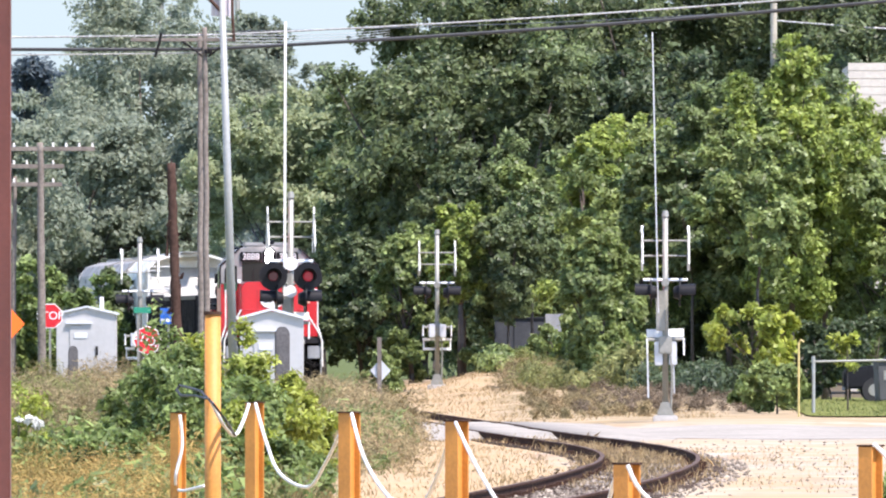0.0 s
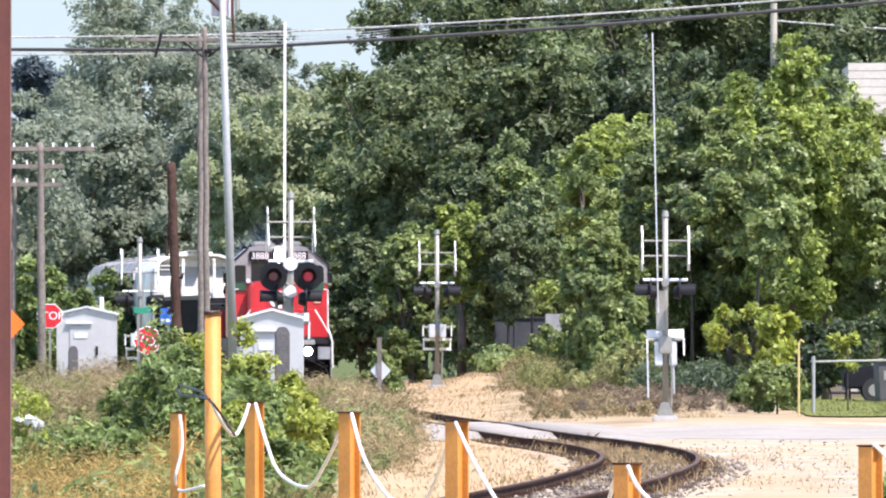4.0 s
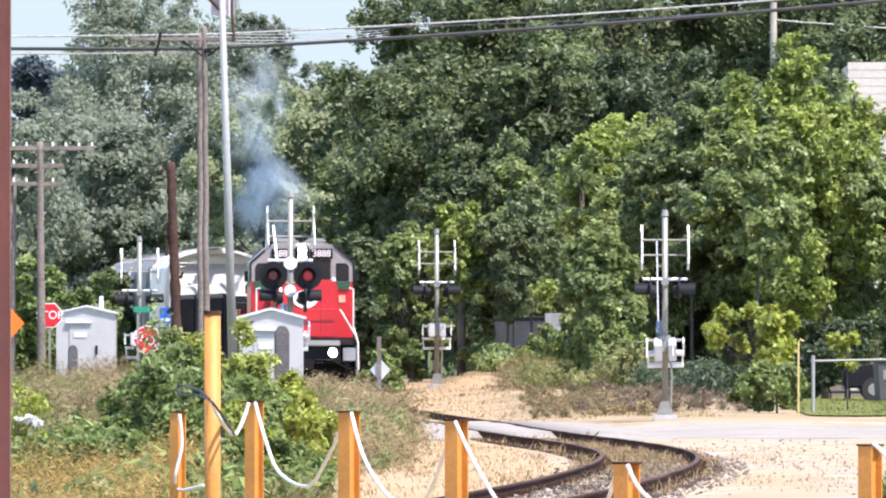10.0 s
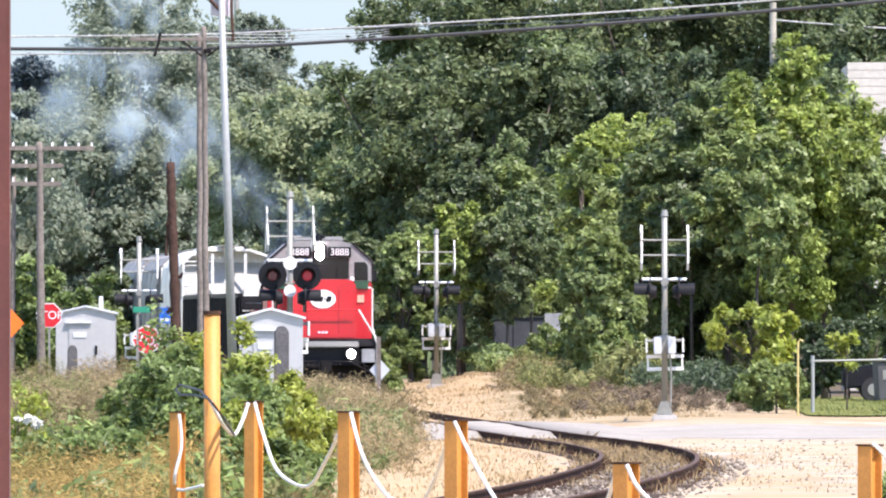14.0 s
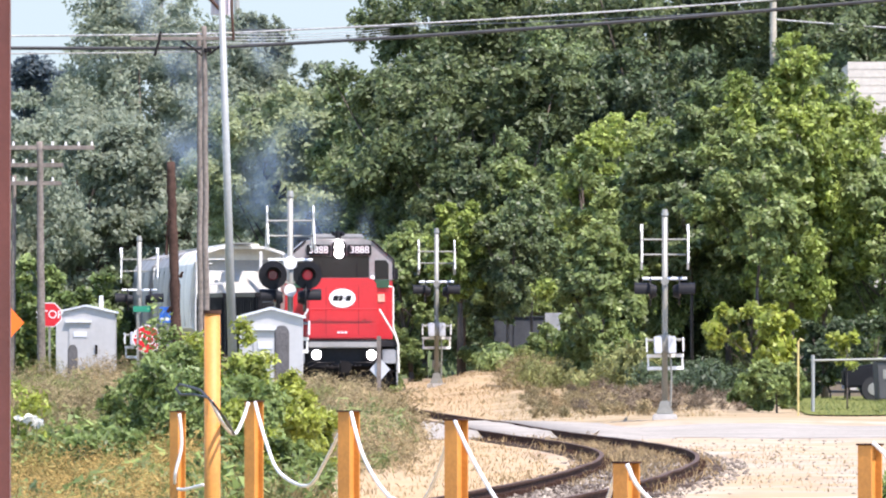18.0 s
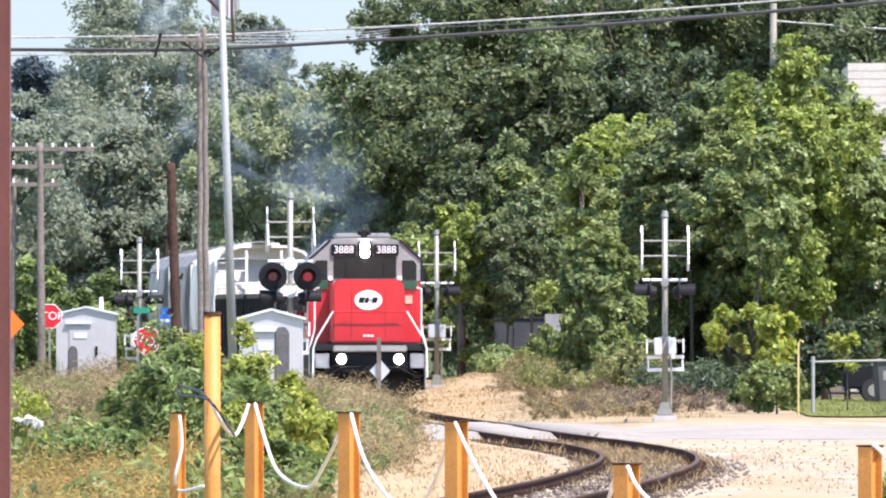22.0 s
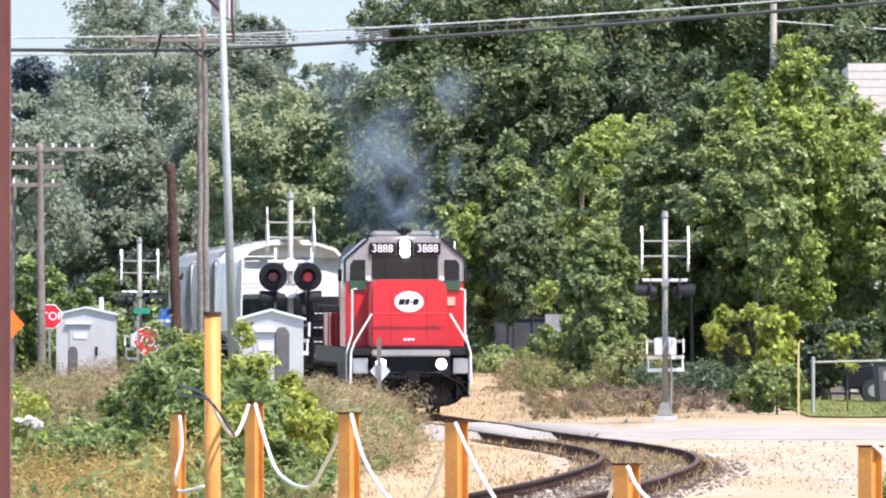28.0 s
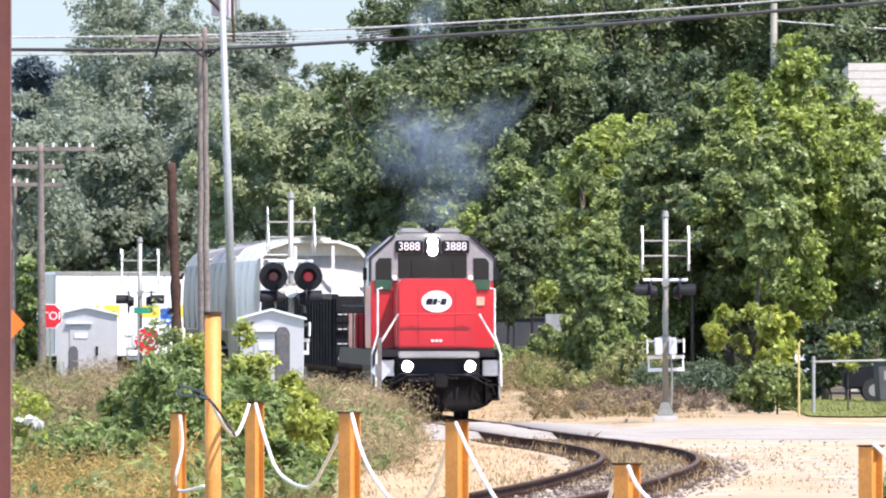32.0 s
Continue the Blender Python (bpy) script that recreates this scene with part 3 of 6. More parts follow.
# narrow leaf_light crowns are added as bright highlights on the bigger trees
NEAR = [(-2.569, 410.3, 3.4, 4.6, "leaf_deep"), (-0.982, 403.2, 2.4, 4.9, "leaf_mid"), (2.151, 408.8, 2.8, 6.2, "leaf_mid"), (2.961, 410.3, 5, 7.2, "leaf_shade"),
        (4.977, 380.3, 4.2, 7.6, "leaf_light"), (5.29, 364.3, 3.6, 7.0, "leaf_mid"), (9.554, 362.6, 5.6, 9.2, "leaf_shade"), (8.411, 374.9, 4.8, 8.4, "leaf_shade"), (11.397, 366.1, 5.0, 8.8, "leaf_light"), (6.989, 367.0, 1.9, 4.6, "leaf_dark"), (12.113, 359.0, 3.6, 7.0, "leaf_mid"), (13.45, 366.0, 2.8, 7.6, "leaf_shade"), (9.568, 357.3, 2.4, 10.0, "leaf_light"), (8.015, 364.3, 2.2, 8.7, "leaf_light"), (10.552, 359.0, 2.6, 8.8, "leaf_light"), (4.255, 375.0, 1.8, 7.2, "leaf_light"), (0.539, 399.7, 2.0, 5.2, "leaf_light"), (4.2, 352.0, 1.8, 4.6, "leaf_mid"), (4.75, 357.0, 1.6, 3.9, "leaf_mid")]
for i, (x, y, w, h, m) in enumerate(NEAR):
    tree("tree", x, y, w, h, (2.2 if m == "leaf_light" and w < 3 else 0.3), 0, 29000, 0.098, M[m], "dense leafy young tree beside the crossing", 130 + i, depth=w * 0.75, trunk=0.1, clumps=52)
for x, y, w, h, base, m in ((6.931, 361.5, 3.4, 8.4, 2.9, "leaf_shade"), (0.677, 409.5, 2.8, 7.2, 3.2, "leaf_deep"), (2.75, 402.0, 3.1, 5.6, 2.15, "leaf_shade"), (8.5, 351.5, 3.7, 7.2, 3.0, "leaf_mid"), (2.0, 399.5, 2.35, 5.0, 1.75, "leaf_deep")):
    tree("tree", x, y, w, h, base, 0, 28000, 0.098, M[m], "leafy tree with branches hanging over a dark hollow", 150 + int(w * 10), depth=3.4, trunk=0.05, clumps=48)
# leaf_dark shrubs fill places that lie in shade
SHRUB = [(7.998, 311.3, 1.7, 1.2, "leaf_mid"), (1.495, 399.7, 1.8, 0.8, "leaf_mid"), (3.462, 396.2, 2.2, 1.6, "leaf_mid"), (4.295, 378.5, 2.2, 2.6, "leaf_mid"),
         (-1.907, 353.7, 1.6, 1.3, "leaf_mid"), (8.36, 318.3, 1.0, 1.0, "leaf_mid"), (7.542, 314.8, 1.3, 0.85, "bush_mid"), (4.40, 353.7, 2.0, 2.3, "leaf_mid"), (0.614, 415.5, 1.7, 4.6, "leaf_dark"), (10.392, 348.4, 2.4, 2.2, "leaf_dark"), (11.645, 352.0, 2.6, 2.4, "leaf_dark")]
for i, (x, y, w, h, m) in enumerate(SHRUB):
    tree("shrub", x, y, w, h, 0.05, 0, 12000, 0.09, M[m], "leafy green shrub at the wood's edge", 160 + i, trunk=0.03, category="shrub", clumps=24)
tree("shrub", 7.556, 318.3, 2.2, 3.05, 0.8, 0, 5200, 0.125, M["bush_light"], "broad-leaved bright yellow-green shrub at the wood's edge", 190, trunk=0.03, category="shrub", clumps=22)
tree("shrub", 9.85, 316.5, 0.95, 2.0, 0.95, 0, 260, 0.12, M["bush_light"], "sprig of broad bright leaves over the fence rail", 191, trunk=0.02, category="shrub", clumps=7)
BUSH = [(-3.735, 169.8, 0.62, 2.36, "bush_mid"), (-3.351, 169.8, 0.6, 2.0, "olive_leaf"), (-3.175, 164.5, 1.5, 2.05, "bush_mid"), (-3.773, 166.2, 1.3, 1.72, "bush_mid"), (-2.681, 162.7, 1.5, 2.12, "bush_light"), (-2.228, 159.2, 1.3, 1.82, "bush_light"),
        (-1.931, 160.9, 1.0, 1.45, "bush_light"), (-1.691, 162.7, 0.8, 1.15, "bush_light"), (-4.061, 162.7, 0.8, 1.2, "olive_leaf"), (-4.773, 148.6, 0.65, 1.5, "bush_light"), (-4.525, 146.8, 0.6, 1.1, "bush_mid"),
        (-4.192, 148.6, 0.9, 1.0, "bush_mid"), (-3.727, 146.8, 0.8, 0.95, "bush_mid"), (-3.304, 145.0, 0.9, 1.05, "bush_mid"), (-2.967, 150.3, 0.9, 1.3, "bush_mid"), (-2.341, 152.1, 0.9, 1.25, "bush_light"), (-1.812, 152.1, 0.8, 0.85, "bush_mid"), (-2.545, 148.6, 0.8, 0.8, "bush_mid"), (-1.98, 145.0, 0.8, 0.62, "bush_mid"),
        (-3.35, 159.2, 1.3, 1.8, "bush_mid"), (-2.833, 157.4, 1.3, 1.7, "bush_mid"), (-3.834, 159.2, 1.2, 1.1, "bush_mid"), (-2.328, 155.6, 1.0, 1.6, "bush_mid"), (-14.417, 448.0, 2.8, 4.6, "bush_mid"), (-15.215, 451.0, 2.8, 3.6, "bush_light"), (-12.244, 446.0, 3.6, 3.6, "bush_mid"), (-10.962, 448.0, 3.4, 3.8, "leaf_deep"), (3.159, 92.0, 0.3, 1.02, "bush_mid")]
for i, (x, y, w, h, m) in enumerate(BUSH):
    far = y > 300
    tree("shrub", x, y, w, h, 0.02, 0, 9000 if far else (900 if w < 0.78 else 7400), 0.13 if far else (0.042 if w < 0.78 else 0.045), M[m], "leafy wild shrub among the dry weeds", 200 + i, trunk=0.02, category="shrub", clumps=30 if far else 34, long=2.2, loose=0.0 if far else 0.03)


def fuzz(name, n, x0, x1, y0, y1, h0, h1, per, size, mat, label, seed):
    """A sheet of fluffy weeds: small clumps of leaves over the ground."""
    rng = np.random.default_rng(seed)
    clumps = []
    while len(clumps) < n:
        x, y = x0 + (x1 - x0) * rng.random(), y0 + (y1 - y0) * rng.random()
        if abs(x - track_x(y)) < 1.6:
            continue
        h = (h0 + (h1 - h0) * rng.random()) * (0.6 + 0.8 * max(0.0, 0.5 + noise.noise((x * 0.9, y * 0.15, seed))))
        clumps.append((np.array([x, y, ground_z(x, y) + h * 0.45]), h * 0.55))
        clumps.append((np.array([x + 0.2 * rng.normal(), y, ground_z(x, y) + h * 0.8]), h * 0.3))
    return tagged(new(name, leaf_mesh(name, clumps, n * per, size, mat, seed, long=2.6 if size > 0.05 else 8.0)), label, "weeds", kind="stuff")


fuzz("foreground_weeds", 430, -4.642, -2.723, 118, 150, 0.25, 0.8, 125, 0.011, M["tan_leaf"], "fluffy dry tan weeds in the foreground", 401)
fuzz("field_weeds", 420, -9.043, -4.429, 176, 292, 0.2, 0.6, 79, 0.0184, M["brown_leaf"], "dry brown weeds in the field by the track", 410)
fuzz("field_greens", 240, -9.043, -4.429, 176, 292, 0.2, 0.6, 64, 0.06325, M["olive_leaf"], "olive weeds in the field by the track", 411)
fuzz("foreground_leaves", 170, -4.999, -1.447, 128, 156, 0.25, 0.75, 50, 0.06325, M["bush_mid"], "low green plants in the foreground", 412)
fuzz("foreground_greens", 190, -4.761, -1.378, 120, 150, 0.2, 0.6, 72, 0.0276, M["olive_leaf"], "olive green weeds in the foreground", 402)
fuzz("bank_weeds", 460, -2.908, -0.942, 236, 304, 0.25, 0.85, 79, 0.0184, M["brown_leaf"], "tall dry brown weeds on the bank by the track", 403)
fuzz("rail_weeds", 60, -1.769, -0.807, 192, 240, 0.35, 0.85, 86, 0.0253, M["sage"], "brown and green weeds beside the near rail", 413)
fuzz("rail_dry_weeds", 190, -1.769, -0.519, 185, 240, 0.3, 0.75, 86, 0.0161, M["brown_leaf"], "dry weeds beside the near rail", 414)
fuzz("bank_greens", 70, -4.219, -1.716, 240, 300, 0.3, 0.85, 108, 0.0207, M["olive_leaf"], "olive weeds on the bank by the track", 404)
fuzz("verge_weeds", 420, -11.454, -5.172, 290, 372, 0.35, 0.95, 108, 0.0184, M["brown_leaf"], "dry brown weeds round the signal bungalow", 405)
fuzz("verge_greens", 260, -11.454, -5.172, 300, 372, 0.35, 0.9, 86, 0.0253, M["olive_leaf"], "olive weeds round the signal bungalow", 406)
fuzz("wood_edge_weeds", 260, 3.322, 7.625, 312, 352, 0.12, 0.4, 60, 0.0184, M["twig"], "dead brown brush along the wood's edge", 407)
fuzz("wood_edge_greens", 70, 3.476, 5.713, 340, 372, 0.4, 1.0, 86, 0.0805, M["olive_leaf"], "green undergrowth along the wood's edge", 408)
fuzz("verge_brush", 280, 2.1, 5.2, 306, 346, 0.08, 0.34, 70, 0.0184, M["brown_leaf"], "low dry brown grass beside the road", 417)
fuzz("bank_brush", 190, 1.6, 4.9, 346, 388, 0.2, 0.75, 80, 0.0184, M["brown_leaf"], "dry brown brush on the bank before the wood", 415)
fuzz("bank_brush_greens", 90, 2.2, 4.9, 346, 388, 0.25, 0.85, 80, 0.03, M["olive_leaf"], "olive brush on the bank before the wood", 416)
fuzz("hollow_undergrowth", 90, 5.2, 7.7, 340, 354, 0.3, 0.8, 90, 0.06, M["leaf_dark"], "undergrowth in the hollow of the wood, coloured dark for its shade", 418)
fuzz("mound_greens", 70, 1.127, 2.663, 392, 404, 0.3, 0.8, 86, 0.0805, M["leaf_mid"], "green undergrowth on top of the bank", 409)


def tufts(name, spots, mat, label, seed, blades=9):
    """Grass blades in tufts: spots are (x, y, height, spread)."""
    rng = np.random.default_rng(seed)
    n = len(spots) * blades
    s = np.repeat(np.array(spots), blades, axis=0)
    z = np.repeat(np.array([ground_z(q[0], q[1]) for q in spots]), blades)
    a = rng.random(n) * 2 * math.pi
    r = rng.random(n) * s[:, 3]
    root = np.stack([s[:, 0] + np.cos(a) * r, s[:, 1] + np.sin(a) * r, z - 0.03], 1)
    h = s[:, 2] * (0.25 + 0.85 * rng.random(n) ** 1.5)
    lean = rng.normal(size=(n, 2)) * 0.38 * h[:, None]
    wide = 0.004 + 0.007 * rng.random(n)
    b = rng.random(n) * math.pi
    side = np.stack([np.cos(b) * wide, np.sin(b) * wide, np.zeros(n)], 1)
    mid = root + np.stack([lean[:, 0] * 0.35, lean[:, 1] * 0.35, h * 0.6], 1)
    tip = root + np.stack([lean[:, 0], lean[:, 1], h], 1)
    v = np.stack([root - side, root + side, mid + side * 0.8, tip, mid - side * 0.8], 1)
    me = bpy.data.meshes.new(name)
    me.vertices.add(n * 5)
    me.vertices.foreach_set("co", v.reshape(-1).astype(np.float32))
    me.loops.add(n * 5)
    me.loops.foreach_set("vertex_index", np.arange(n * 5, dtype=np.int32))
    me.polygons.add(n)
    me.polygons.foreach_set("loop_start", np.arange(0, n * 5, 5, dtype=np.int32))
    me.update(calc_edges=True)
    me.materials.append(mat)
    return tagged(new(name, me), label, "grass", kind="stuff")


def scatter(n, x0, x1, y0, y1, h0, h1, spread, keep=None):
    out = []
    while len(out) < n:
        x, y = random.uniform(x0, x1), random.uniform(y0, y1)
        if abs(x - track_x(y)) < 1.45 or (keep and not keep(x, y)):
            continue
        out.append((x, y, random.uniform(h0, h1), spread))
    return out


tufts("dry_weeds", scatter(1200, -2.908, -1.001, 236, 304, 0.3, 0.9, 0.25), M["dry_grass"], "tall half-dry grass along the track", 301)
tufts("dry_grass", scatter(900, -1.329, 2.3, 160, 258, 0.04, 0.15, 0.2), M["dry_grass"], "short dry tan grass beside the rails", 302, 7)
tufts("verge_grass", scatter(2600, -1.764, 6.487, 300, 392, 0.04, 0.16, 0.5), M["dry_grass"], "dry tan grass on the bank behind the crossing", 303)
tufts("foreground_grass", scatter(1500, -4.642, -1.344, 116, 160, 0.25, 0.7, 0.12), M["weed"], "dry grass below the shrubs in the foreground", 304, 9)
tufts("verge_stalks", scatter(900, -11.454, -5.318, 300, 375, 0.4, 1.0, 0.3), M["weed"], "dry stalks in front of the signal bungalow", 305, 7)
M["lawn_blade"] = material("green lawn blades", (0.17, 0.205, 0.06), second=(0.12, 0.155, 0.045), rough=0.8, size=1.0, grain=0.15, bump=0, island=0.4, through_light=0.35)
tufts("lawn_grass", [(random.uniform(8.6, 13.6), random.uniform(304.5, 345), random.uniform(0.06, 0.17), 0.3) for k in range(1500)], M["lawn_blade"], "uneven green grass on the lawn", 314, 8)
tufts("bank_stalks", scatter(420, -2.9, -0.9, 236, 300, 0.45, 1.05, 0.2), M["weed"], "tall half-green stalks on the bank by the track", 315, 7)
tufts("rail_edge_grass", [(track_x(y) + random.choice((-1, 1)) * random.uniform(0.84, 1.15), y, random.uniform(0.06, 0.24), 0.12) for y in [random.uniform(165, 300) for k in range(520)] if not 256 < y < 293], M["dry_grass"], "dry grass against the outside of the rails", 313, 7)
tufts("lot_grass", scatter(350, 3.377, 6.607, 170, 240, 0.03, 0.12, 0.3), M["dry_grass"], "sparse dry grass on the gravel lot", 311, 6)
tufts("between_rails_grass", [(track_x(y) + random.uniform(-0.65, 0.65), y, random.uniform(0.04, 0.2), 0.15) for y in [random.triangular(165, 262, 235) for k in range(1700)] if y < 257], M["dry_grass"], "dry grass between the rails", 312, 7)

# ---- crossing signals ----
GATES = []


def flasher(parent, at, turn, lit, hood=0.32):
    """A round black target with a lens and a visor that faces -y before it is turned."""
    m = pose(*at, 0, 0, turn)
    bm = bmesh.new()
    add_tube(bm, (0, 0.0, 0), (0, 0.03, 0), 0.32, 0.32, 28)
    add_tube(bm, (0, 0.03, 0), (0, 0.16, 0), 0.17, 0.12, 20)
    bmesh.ops.transform(bm, verts=bm.verts, matrix=m)
    ob = part("signal_lamp", bm, M["black"], parent, "round black flasher target")
    bm = bmesh.new()
    add_tube(bm, (0, -0.02, 0), (0, 0.0, 0), 0.095, 0.115, 24)
    bmesh.ops.transform(bm, verts=bm.verts, matrix=m)
    part("lens", bm, M["lens_red"] if lit else M["lens_dim"], ob, "red signal lens")
    bm = bmesh.new()
    n = 14
    rows = []
    for y, r in ((0, 0.17), (-hood, 0.18)):
        rows.append([(bm.verts.new((math.cos(t) * r, y, math.sin(t) * r)), bm.verts.new((math.cos(t) * (r + 0.012), y, math.sin(t) * (r + 0.012)))) for t in [radians(-20 + 220 * k / n) for k in range(n + 1)]])
    for k in range(n):
        for j in (0, 1):
            bm.faces.new((rows[0][k][j], rows[0][k + 1][j], rows[1][k + 1][j], rows[1][k][j]))
        bm.faces.new((rows[1][k][0], rows[1][k + 1][0], rows[1][k + 1][1], rows[1][k][1]))
    bmesh.ops.transform(bm, verts=bm.verts, matrix=m)
    part("visor", bm, M["black"], ob)


def crossbuck(parent, x, z):
    """A crossed pair of white boards that faces along x."""
    bm = bmesh.new()
    for a in (45, -45):
        add_box(bm, -0.012, 0.012, -0.61, 0.61, -0.115, 0.115, 0.003, pose(x + (0.013 if a > 0 else -0.013), 0, z, a))
    part("crossbuck", bm, M["white"], parent, "white crossbuck boards seen edge-on")


def signal(x, y, z, height, gate, turn=0.0, facing=False, label="", armed=6.9):
    ob = thing("crossing_signal", (x, y, z), turn, label, "signal", "crossing signals")
    part("foundation", box(-0.28, 0.28, -0.28, 0.28, -0.5, 0.12, 0.03), M["concrete"], ob)
    part("base_casting", prism([(-0.2, 0.12), (0.2, 0.12), (0.13, 0.3), (0.1, 0.42), (-0.1, 0.42), (-0.13, 0.3)], -0.15, 0.15, 0.02), M["galv"], ob)
    part("mast", tube((0, 0, 0.4), (0, 0, height - 0.12), 0.07, 0.065, 14), M["galv"], ob, "galvanised steel mast", True)
    part("cap", tube((0, 0, height - 0.14), (0, 0, height), 0.085, 0.06, 14), M["galv"], ob)
    top = height - 0.85
    part("sign_bracket", pipe([(-0.52, -0.02, top + 0.17), (0.52, -0.02, top + 0.17)], 0.02), M["galv"], ob)
    part("sign_bracket", pipe([(-0.52, -0.02, top - 0.17), (0.52, -0.02, top - 0.17)], 0.02), M["galv"], ob)
    for s in (-1, 1):
        crossbuck(ob, s * 0.52, top)
    lz = height - 1.62
    part("junction_box", tube((0, -0.1, lz), (0, 0.1, lz), 0.15 if facing else 0.09, 0.15 if facing else 0.09, 16), M["white"] if facing else M["galv"], ob)
    part("lamp_arm", pipe([(-0.5, 0, lz + 0.06), (0.5, 0, lz + 0.06)], 0.035), M["white"], ob)
    for s in (-1, 1):
        for k in (-0.36, 0.36):
            flasher(ob, (s * 0.34, k, lz - (0.78 if facing else 0.22)), 90 * s, False, 0.34)
    if facing:
        for s in (-1, 1):
            flasher(ob, (s * 0.39 - 0.02, -0.45, lz - 0.28), 0, s > 0)
        part("lower_junction_box", tube((0, -0.12, lz - 0.62), (0, 0.08, lz - 0.62), 0.14, 0.14, 16), M["white"], ob)
        part("lamp_bracket", pipe([(-0.39, -0.3, lz - 0.28), (0, -0.05, lz - 0.5), (0.39, -0.3, lz - 0.28)], 0.03), M["galv"], ob)
    # the machine that carries the arm
    part("gate_machine", box(-0.15, 0.15, -0.2, 0.14, 1.5, 1.9, 0.03), M["galv"], ob, "aluminium gate machine case")
    part("conduit", pipe([(0.13, -0.14, 0.3), (0.15, -0.16, 1.0), (0.12, -0.16, 1.46)], 0.022), M["galv"], ob)
    arm = new("gate_arm")
    arm.parent = ob
    tagged(arm, "red and white striped gate arm with counterweights")
    arm.matrix_basis = pose(0, -0.06, 1.82)
    for s in (-1, 1):
        part("counterweight", box(s * 0.16 - 0.09, s * 0.16 + 0.09, -0.05, 0.34, -0.58, -0.04, 0.02), M["sign_back"], arm, "stacked grey counterweight")
        part("weight_bracket", box(s * 0.41 - 0.018, s * 0.41 + 0.018, -0.02, 0.3, -0.36, 0.02, 0.006), M["white"], arm)
        part("frame_side", box(s * 0.385 - 0.02, s * 0.385 + 0.02, 0.43, 0.63, 0.07, 0.2, 0.006), M["white"], arm)
    part("weight_bar", box(-0.43, -0.39, -0.02, 0.03, -1.3, -0.3, 0.006), M["sign_back"], arm)
    part("weight_bar", box(0.16, 0.19, -0.02, 0.03, -1.22, -0.5, 0.006), M["sign_back"], arm)
    part("cross_plate", box(-0.42, 0.42, 0.35, 0.43, 0.05, 0.24, 0.008), M["white"], arm)
    part("tie_bar", box(-0.41, 0.41, 0.63, 0.71, 0.06, 0.22, 0.008), M["white"], arm)
    part("pivot_shaft", tube((-0.44, 0.04, 0), (0.44, 0.04, 0), 0.035, 0.035, 10), M["galv"], arm)
    part("arm_foot", box(-0.2, 0.0, -0.05, 0.05, 0.2, 1.1, 0.01), M["galv"], arm)
    bm = bmesh.new()
    n = 17
    thin = 0.015 if gate == 1 else 0.026
    for k in range(n):
        a, b = 0.6 + (armed - 0.6) * k / n, 0.6 + (armed - 0.6) * (k + 1) / n
        wa, wb = 0.062 - 0.03 * k / n, 0.062 - 0.03 * (k + 1) / n
        if k == 0:
            ring = [bm.verts.new((-0.145 + u * thin, v * wa, a)) for u, v in ((-1, -1), (1, -1), (1, 1), (-1, 1))]
            bm.faces.new(ring[::-1])
        nxt = [bm.verts.new((-0.145 + u * thin, v * wb, b)) for u, v in ((-1, -1), (1, -1), (1, 1), (-1, 1))]
        for j in range(4):
            f = bm.faces.new((ring[j], ring[(j + 1) % 4], nxt[(j + 1) % 4], nxt[j]))
            f.material_index = 1 if k % 2 and j % 2 else 0
        ring = nxt
    # gate 1's board takes a grey for the shade on it
    part("arm_board", bm, [M["sign_back"] if gate == 1 else M["white"], M["sign_red"]], arm, "arm board with red bands, greyed for shade on gate 1")
    if gate is None:
        arm.matrix_basis = pose(0, -0.06, 1.82, -90)
    else:
        GATES.append((arm, -1.2 if gate == 1 else 0.2))
    return ob


near_right = signal(4.986, 291.8, 0.0, 4.72, 1, -1.0, label="grey crossing signal mast with falling gate arm beside the gravel road")
near_left = signal(-3.425, 291.8, 0.38, 4.76, 2, 3.0, True, "grey crossing signal mast with lit red lamps and falling gate arm", 6.75)
far_right = signal(-0.18, 376.7, 0.38, 4.62, None, 1.0, label="distant grey crossing signal mast with lowered gate arm by the wood")
far_left = signal(-8.671, 371.4, 0.12, 4.62, None, 0.0, label="distant grey crossing signal mast half hidden by shrubs")


# ---- the train ----
def wheelset(parent, y, r=0.5):
    bm = bmesh.new()
    for s in (-1, 1):
        add_tube(bm, (s * 0.70, y, r), (s * 0.82, y, r), r, r, 26)
        add_tube(bm, (s * 0.66, y, r), (s * 0.70, y, r), r + 0.03, r + 0.03, 26)
    add_tube(bm, (-0.7, y, r), (0.7, y, r), 0.08, 0.08, 10)
    part("wheelset", bm, M["dark"], parent)


def bogie(parent, y, base, r=0.5):
    for k in (-base / 2, base / 2):
        wheelset(parent, y + k, r)
    for s in (-1, 1):
        bm = bmesh.new()
        add_box(bm, s * 1.0 - 0.07, s * 1.0 + 0.07, y - base / 2 - 0.35, y + base / 2 + 0.35, r - 0.02, r + 0.22, 0.03)
        add_box(bm, s * 1.0 - 0.09, s * 1.0 + 0.09, y - 0.35, y + 0.35, r - 0.25, r + 0.1, 0.03)
        for k in (-base / 2, base / 2):
            add_box(bm, s * 1.0 - 0.1, s * 1.0 + 0.1, y + k - 0.17, y + k + 0.17, r - 0.16, r + 0.16, 0.03)
        part("side_frame", bm, M["dark"], parent)


